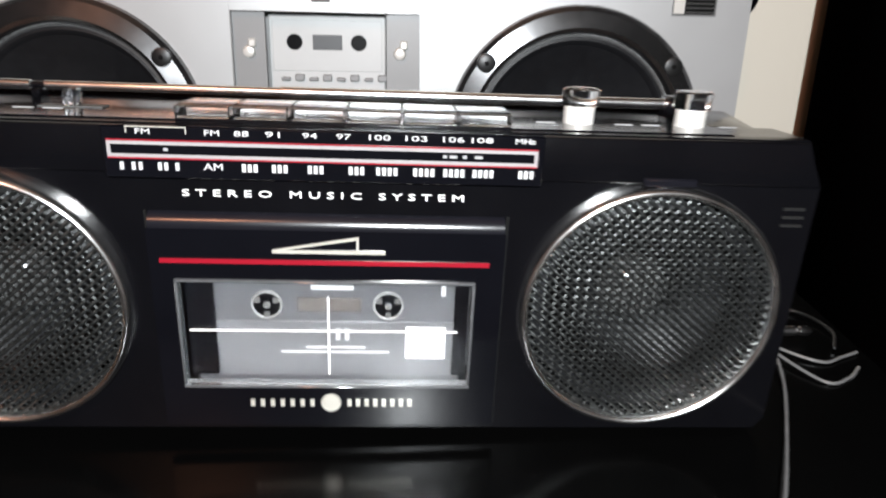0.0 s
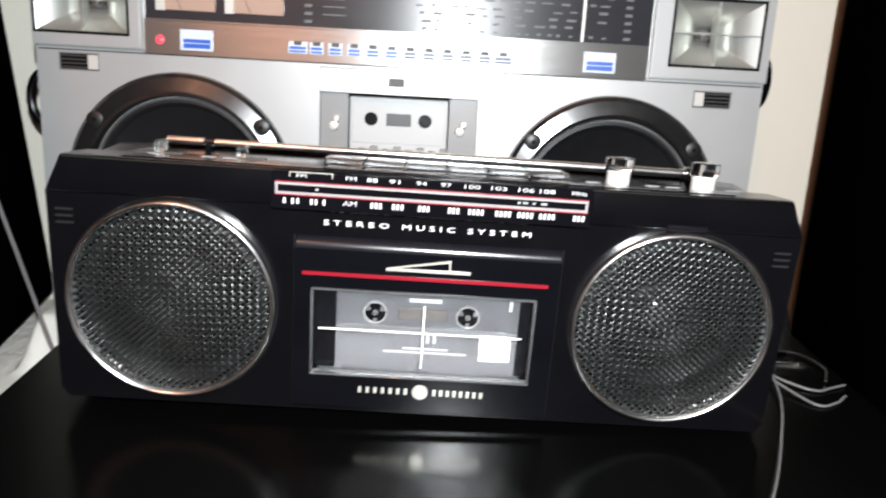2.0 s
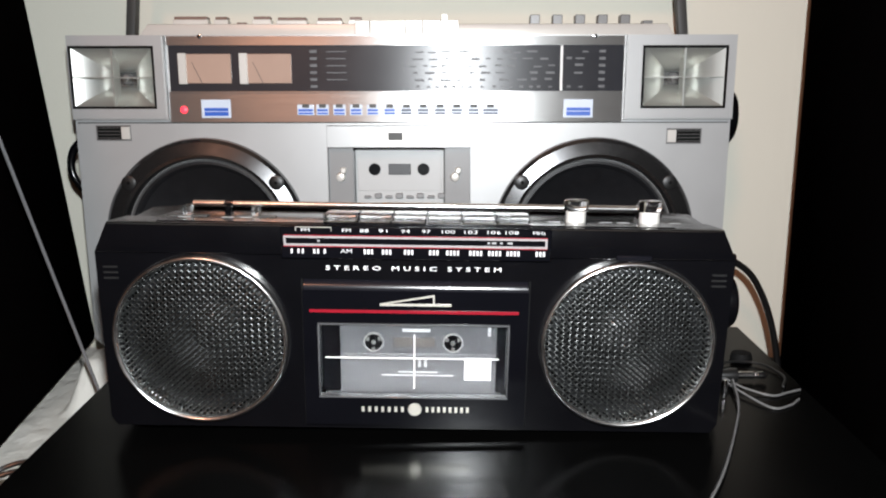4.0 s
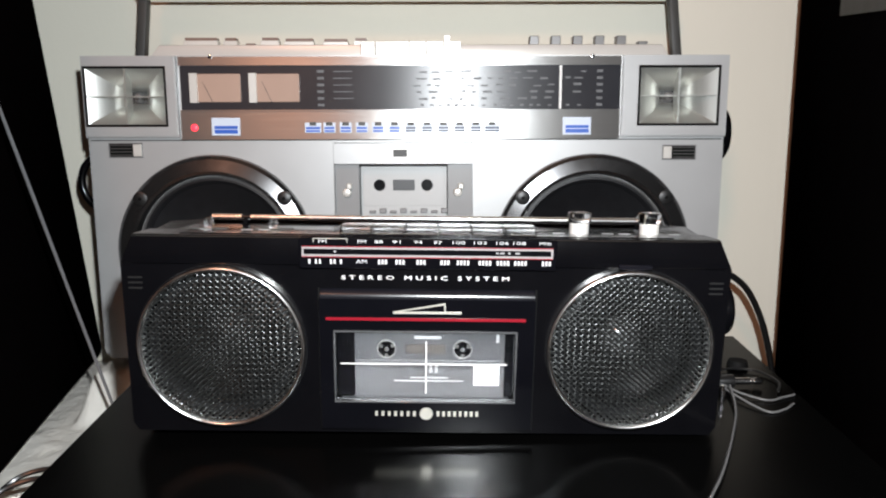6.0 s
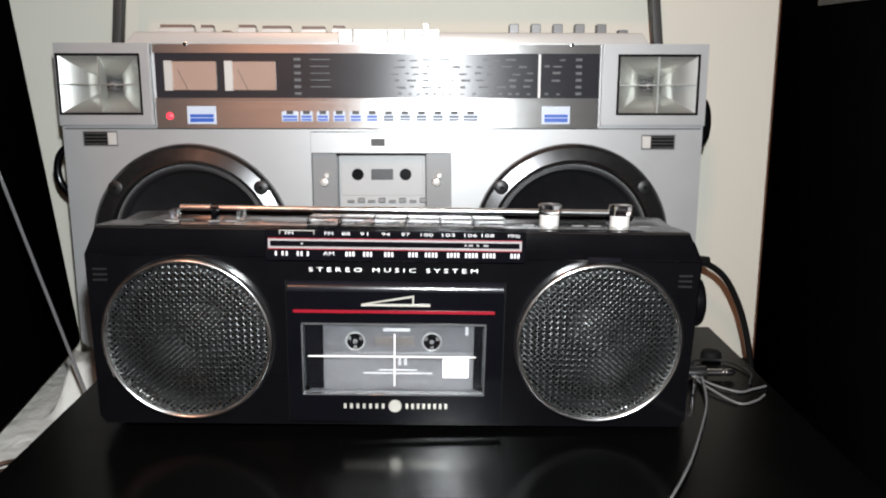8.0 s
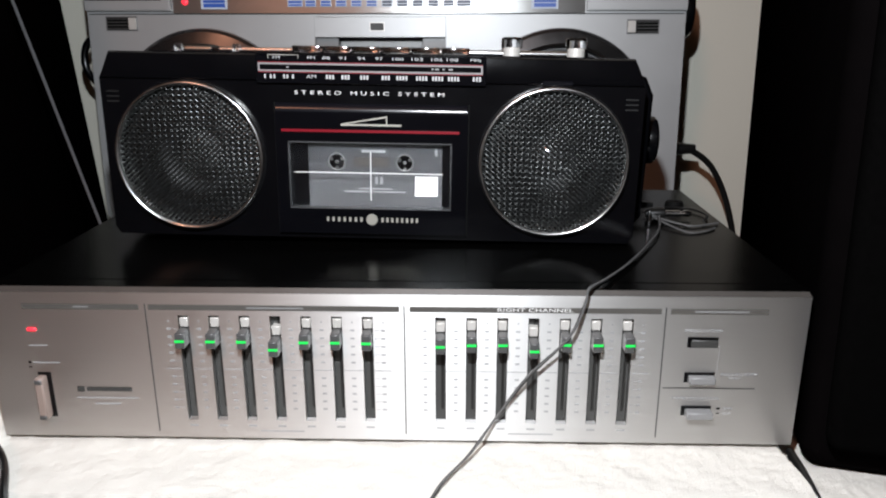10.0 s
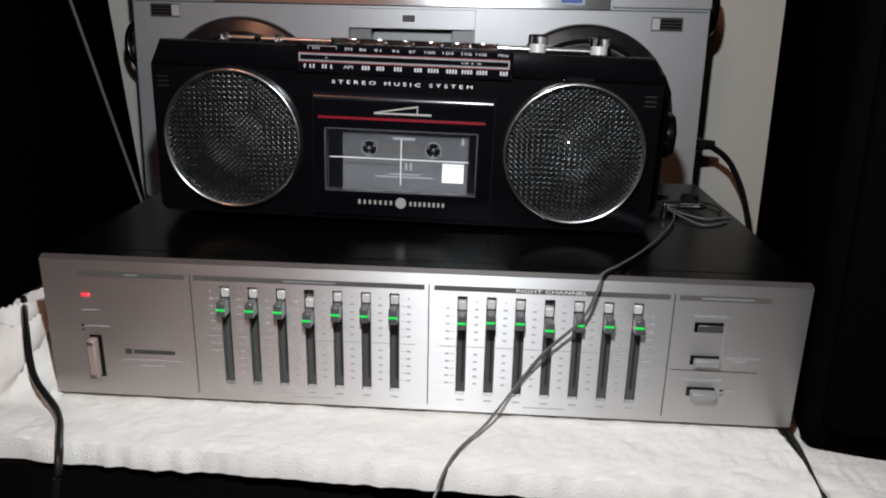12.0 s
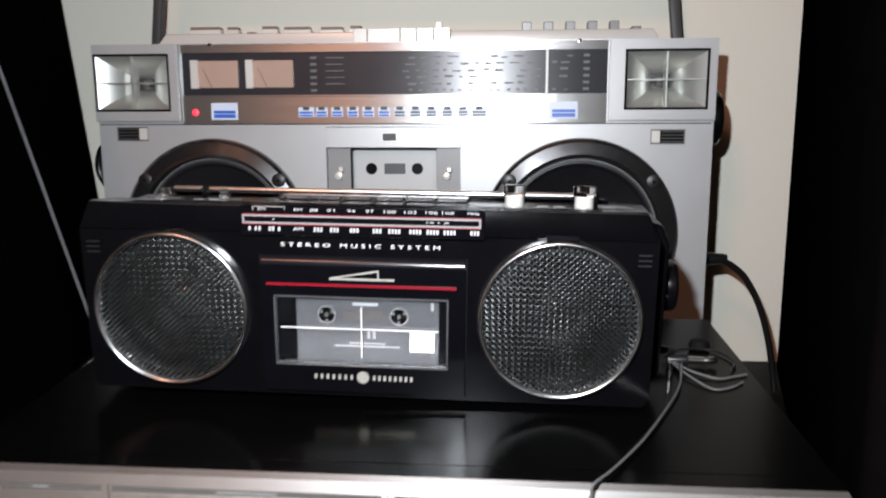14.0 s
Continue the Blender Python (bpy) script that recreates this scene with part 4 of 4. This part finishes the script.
# woofers
for cx in (-0.1660, 0.1600):
    c = (JX + cx, JF, 0.1465)
    wf = part("woofer_ring", lathe(B(), [(0.0660, 0.0070), (0.0672, -0.0020), (0.0688, -0.0062), (0.0712, -0.0083), (0.0814, -0.0061), (0.0842, -0.0035), (0.0853, 0.0005)], c, 128), M_RINGBLACK, jv, "satin black metal woofer ring", 12)
    part("cone", lathe(B(), [(0.0600, 0.0040), (0.0450, 0.0140), (0.0250, 0.0260), (0.0, 0.0260)], c, 64), M_CONE, wf, "black paper woofer cone")
    part("surround", lathe(B(), [(0.0672, 0.0060), (0.0655, 0.0012), (0.0630, 0.0008), (0.0608, 0.0024), (0.0595, 0.0045)], c, 64), M_CONE, wf)
    part("surround_edge", lathe(B(), [(0.0646, 0.0014), (0.0652, -0.0004), (0.0664, -0.0004), (0.0670, 0.0030)], c, 64), M_KNOBGREY, wf, "grey stitched edge")
    part("dust_cap", lathe(B(), [(0.0220, 0.0255), (0.0170, 0.0180), (0.0090, 0.0145), (0.0, 0.0135)], c, 32), M_CONE, wf)
    for a in (38, 142, 218, 322):
        x, z = c[0] + 0.0775 * math.cos(radians(a)), c[2] + 0.0775 * math.sin(radians(a))
        lug = part("clamp", lathe(B(), [(0.0, -0.0084), (0.0052, -0.0084), (0.0060, -0.0080), (0.0064, -0.0056)], (x, JF, z), 20), M_PORT, wf)
        part("screw", lathe(B(), [(0.0, -0.0088), (0.0014, -0.0086), (0.0018, -0.0080)], (x, JF, z), 14), M_MATTE, lug)
# cassette bay
bay = part("cassette_bay", boxes([(bx0, bx1, JF + 0.034, JF + 0.036, bz0, bz1), (bx0, bx0 + 0.0008, JF, JF + 0.034, bz0, bz1), (bx1 - 0.0008, bx1, JF, JF + 0.034, bz0, bz1)]), M_SILVERDARK, jv, "grey cassette bay")
part("door_band", boxes([(bx0 + 0.0008, bx1 - 0.0008, JF - 0.0030, JF + 0.0080, 0.2235, bz1 - 0.0006)]), M_SILVER, bay, "silver door band")
part("door_window", outline(JX - 0.0125, JX + 0.0010, 0.2285, 0.2365, 0.0008, JF - 0.0032), M_KEY, bay)
part("door_window_pane", box(B(), JX - 0.0117, JX + 0.0002, JF - 0.0036, JF - 0.0030, 0.2293, 0.2357), M_SLOT, bay)
for a, b in ((bx0 + 0.0008, JX - 0.0420), (JX + 0.0350, bx1 - 0.0008)):
    part("door_plate", box(B(), a, b, JF + 0.0040, JF + 0.0060, bz0, 0.2235), M_MIDGREY, bay)
for x in (-0.0515, 0.0445):
    part("latch", box(lathe(B(), [(0.0, -0.0005), (0.0034, 0.0005), (0.0042, 0.0040)], (JX + x - 0.0010, JF, 0.1980), 16), JX + x - 0.001, JX + x + 0.004, JF - 0.0005, JF + 0.004, 0.2010, 0.2065, 0.0010), M_KEY, bay)
jc = thing("cassette_tape", (JX, JF + 0.02, 0.165), "pale grey cassette tape loaded in the silver boombox", "cassette", turn=(0, 0.05, 0), lean=WIDER)
part("shell", box(B(), JX - 0.0415, JX + 0.0345, JF + 0.0140, JF + 0.0300, 0.1680, 0.2205, 0.0010), M_PALETAPE, jc, "grey plastic cassette shell")
part("label_field", box(B(), JX - 0.0390, JX + 0.0320, JF + 0.0134, JF + 0.0142, 0.1850, 0.2180, 0.0003), M_PALETAPE, jc)
part("window", box(B(), JX - 0.0130, JX + 0.0060, JF + 0.0128, JF + 0.0140, 0.1990, 0.2085, 0.0003), M_TAPE, jc)
for s in (-1, 1):
    part("hub_hole", lathe(B(), [(0.0, -0.0004), (0.0048, -0.0004), (0.0055, 0.0006)], (JX - 0.0040 + s * 0.0208, JF + 0.0132, 0.2037), 24), M_BLACK, jc)
for k in range(8):
    part("tape_guide", box(B(), JX - 0.034 + k * 0.009, JX - 0.028 + k * 0.009, JF + 0.0100, JF + 0.0150, 0.1790, 0.1812 + 0.002 * (k % 2), 0.0006), M_MIDGREY, bay)
# top controls
part("top_slope", prism(B(), [(JX - 0.2250, JT - 0.001), (JX + 0.2300, JT - 0.001), (JX + 0.2220, JT + 0.0115), (JX - 0.2150, JT + 0.0115)], JF + 0.026, JF + 0.120, 0.0015), M_KEY, jv, "silver top control strip")
for a, b in ((-0.0390, -0.0270), (-0.0265, 0.0020), (0.0025, 0.0165), (0.0170, 0.0315), (0.0320, 0.0460)):
    part("tape_key", box(B(), JX + a, JX + b, JF + 0.014, JF + 0.040, JT - 0.002, JT + 0.0130, 0.0004), M_KEY, jv, "pale silver tape key")
part("selector_slot", box(B(), JX - 0.1950, JX - 0.0400, JF + 0.044, JF + 0.060, JT + 0.0090, JT + 0.0128, 0.0004), M_LEVER, jv, "brownish selector slot")
part("record_tab", box(B(), JX + 0.0320, JX + 0.0375, JF + 0.030, JF + 0.036, JT + 0.012, JT + 0.0200, 0.0006), M_KEY, jv)
for x, w, up in ((-0.1960, 0.030, 0.0150), (-0.1610, 0.012, 0.0148), (-0.1430, 0.010, 0.0100), (-0.1285, 0.016, 0.0150), (-0.1080, 0.026, 0.0142), (-0.0740, 0.022, 0.0138), (-0.0470, 0.012, 0.0145)):
    tab = part("selector_tab", box(B(), JX + x, JX + x + w, JF + 0.034, JF + 0.043, JT + 0.006, JT + up + 0.0010, 0.0003), M_KEY, jv, "pale selector tab")
    # brownish strip along the top of each pale tab
    part("tab_cap", box(B(), JX + x + 0.0012, JX + x + w - 0.0012, JF + 0.0345, JF + 0.044, JT + up + 0.0007, JT + up + 0.0035, 0.0003), M_TABCAP, tab, "brownish cap along the tab's top")
for k in range(6):
    x = 0.1090 + k * 0.0196
    part("slider_knob", box(B(), JX + x, JX + x + 0.0085, JF + 0.050, JF + 0.060, JT + 0.010, JT + (0.0215 if k < 5 else 0.0165), 0.0006), M_SILVERDARK, jv, "small silver slider knob")
for x in (-0.245, 0.252):
    part("end_cap", lathe(B(), [(0, JT), (0.010, JT), (0.009, JT + 0.0030), (0, JT + 0.0034)], (JX + x, JF + 0.05, 0), 24, "z"), M_SILVERDARK, jv)
for x in (-0.163, 0.156):
    part("deck_screw", lathe(B(), [(0.0, -0.0030), (0.0016, -0.0026), (0.0018, 0.0)], (JX + x, JF, JT - 0.0012), 14), M_CHROME, jv)
part("volume_knob", lathe(B(), [(0.0, 0.0), (0.0235, 0.0), (0.0248, 0.0020), (0.0248, 0.0105), (0.0230, 0.0125), (0.0, 0.0125)], (JX + JW, JF + 0.038, 0.2480), 40, "x"), M_BLACK, jv, "black side knob")
# handle
hy = JF + 0.105
for s in (-1, 1):
    xb = JX + (-0.2640 if s < 0 else 0.2620)
    xt = JX + (-0.2535 if s < 0 else 0.2510)
    part("handle_arm", prism(B(), [(xb - 0.0045, JT - 0.012), (xb + 0.0045, JT - 0.012), (xt + 0.0045, 0.398), (xt - 0.0045, 0.398)], hy, hy + 0.011, 0.0012), M_SLOT, jv, "dark metal handle arm")
hb = part("handle_bar", box(B(), JX - 0.2530, JX + 0.2500, hy - 0.004, hy + 0.017, 0.3795, 0.4025, 0.005, 3), M_GOLD, jv, "bronze coloured carrying handle")
part("handle_trim", box(B(), JX - 0.2545, JX + 0.2515, hy - 0.0055, hy + 0.013, 0.3760, 0.3805, 0.0015), M_CHROME, hb)
for s in (-1, 1):
    part("handle_joint", lathe(B(), [(0, -0.008), (0.0040, -0.0078), (0.0062, -0.004), (0.0065, 0.012)], (JX + (-0.2550 if s < 0 else 0.2520), hy, 0.3825), 20), M_BLACK, hb)
part("side_strap", tube(B(), [(JX - JW + 0.002, JF + 0.058, 0.232), (JX - JW - 0.026, JF + 0.056, 0.224), (JX - JW - 0.034, JF + 0.055, 0.204), (JX - JW - 0.026, JF + 0.055, 0.184), (JX - JW + 0.002, JF + 0.055, 0.168)], 0.0035, 10), M_BLACK, jv, "black strap loop")

# ---- cables ----
cable = thing("audio_cable", (0.16, 0.13, EQ_TOP), "thin black and silver twin audio cable trailing over the equalizer", "cable")
pts = [(0.167, 0.136, 0.0985), (0.1614, 0.110, 0.0948), (0.1512, 0.085, 0.0931), (0.1285, 0.042, 0.0905), (0.110, 0.0109, 0.0888), (0.0995, -0.0045, 0.0880), (0.0973, -0.005, 0.0814),
       (0.0894, -0.0072, 0.0638), (0.0706, -0.0035, 0.0411), (0.0534, 0.0005, 0.0147), (0.041, -0.012, 0.003), (0.026, -0.041, 0.0), (0.018, -0.064, -0.008), (0.010, -0.071, -0.04), (0.000, -0.072, -0.16)]
part("cord", tube(B(), pts, 0.00065, 8, 10), M_CABLE, cable, "black lead of the twin cord")
part("cord", tube(B(), [(x + 0.0007 * math.cos(i * 1.9), y - 0.0008, z + 0.0008 + 0.0003 * math.sin(i * 1.9)) for i, (x, y, z) in enumerate(pts)], 0.00065, 8, 10), M_CORD, cable, "silver-grey lead of the twin cord")
part("plug", lathe(B(), [(0, 0), (0.0022, 0.0), (0.0022, 0.0105), (0.0016, 0.0112), (0.0016, 0.0125), (0.0022, 0.0130), (0.0022, 0.0165), (0.0010, 0.0185), (0, 0.0185)], (0.1728, 0.1437, 0.0990), 16, "x"), M_RING, cable, "silver jack plug")
part("plug_body", lathe(B(), [(0, -0.012), (0.0026, -0.012), (0.0042, -0.004), (0.0042, 0.0), (0, 0.0)], (0.1728, 0.1437, 0.0990), 16, "x"), M_CABLE, cable)
part("loop", tube(B(), [(0.163, 0.147, 0.0985), (0.166, 0.130, 0.0970), (0.1781, 0.1075, 0.0938), (0.190, 0.1100, 0.0938), (0.199, 0.118, 0.0943)], 0.0007, 8, 10), M_CORD, cable)
part("loop", tube(B(), [(0.164, 0.142, 0.0985), (0.172, 0.130, 0.0965), (0.1853, 0.1220, 0.0948), (0.196, 0.1260, 0.0950), (0.2050, 0.1300, 0.0952)], 0.0007, 8, 10), M_CORD, cable)
part("loop", tube(B(), [(0.160, 0.150, 0.0985), (0.176, 0.168, 0.0985), (0.196, 0.166, 0.0982), (0.203, 0.148, 0.0970), (0.196, 0.132, 0.0962)], 0.0007, 8, 10), M_CABLE, cable)
part("plug_body", lathe(B(), [(0, 0.0966), (0.0062, 0.0966), (0.0070, 0.0985), (0.0058, 0.1020), (0, 0.1026)], (0.1885, 0.1765, 0), 20, "z"), M_MATTE, cable)
part("socket_plug", lathe(B(), [(0, 0), (0.0030, 0), (0.0034, 0.006), (0.0024, 0.014), (0.0014, 0.020), (0, 0.020)], (0.1455, 0.146, 0.1045), 16, "x"), M_CABLE, cable)
part("socket_plug", lathe(B(), [(0, 0), (0.0014, 0), (0.0016, 0.007), (0.0009, 0.010), (0, 0.010)], (0.1575, 0.121, 0.0945), 14, "z"), M_CHROME, cable)

pw = thing("power_cable", (0.25, 0.40, 0.04), "black mains cable from the side of the silver boombox", "cable")
part("cord", tube(B(), [(0.246, 0.400, 0.1175), (0.258, 0.400, 0.1165), (0.270, 0.401, 0.113), (0.287, 0.403, 0.099), (0.302, 0.404, 0.072), (0.3125, 0.404, 0.039), (0.319, 0.404, 0.006), (0.321, 0.402, -0.012)], 0.0031, 10, 8), M_CABLE, pw)
part("plug", lathe(B(), [(0, -0.012), (0.0060, -0.012), (0.0064, 0.006), (0.0044, 0.022), (0, 0.022)], (0.246, 0.400, 0.1175), 20, "x"), M_CABLE, pw)

lc = thing("black_cable", (-0.2, 0.0, 0.0), "thin black cable lying over the towel's front edge", "cable")
part("cord", tube(B(), [(-0.335, 0.180, 0.006), (-0.300, 0.118, 0.017), (-0.267, 0.069, 0.035), (-0.242, 0.030, 0.031), (-0.222, 0.002, 0.012), (-0.194, -0.024, 0.0035), (-0.178, -0.050, 0.001), (-0.173, -0.061, -0.008), (-0.175, -0.064, -0.03), (-0.172, -0.065, -0.07), (-0.17, -0.065, -0.16)], 0.0021, 8, 10), M_CABLE, lc)
rc = thing("black_cable", (0.22, 0.0, 0.0), "black cable running down between two towels", "cable")
part("cord", tube(B(), [(0.2120, 0.010, -0.005), (0.2105, -0.010, -0.006), (0.2060, -0.040, -0.007), (0.2030, -0.064, -0.010), (0.203, -0.078, -0.03), (0.204, -0.082, -0.10)], 0.0022, 8, 10), M_CABLE, rc)
wc = thing("black_cable", (-0.26, 0.15, 0.05), "black cable curled on the white towel", "cable")
part("cord", tube(B(), [(-0.300, 0.138, 0.018), (-0.286, 0.158, 0.030), (-0.266, 0.164, 0.034), (-0.246, 0.160, 0.033), (-0.224, 0.150, 0.030)], 0.0017, 8, 10), M_CABLE, wc)
part("cord", tube(B(), [(-0.300, 0.124, 0.017), (-0.288, 0.142, 0.029), (-0.268, 0.150, 0.034), (-0.248, 0.146, 0.033), (-0.226, 0.134, 0.030)], 0.0017, 8, 10), M_CABLE, wc)
plain("aerial_wire", tube(B(), [(-0.251, 0.250, 0.008), (-0.306, 0.250, 0.200), (-0.389, 0.250, 0.490)], 0.0012, 8, 0), M_CABLEGREY, "thin straight grey aerial wire beside the wall", "wire")
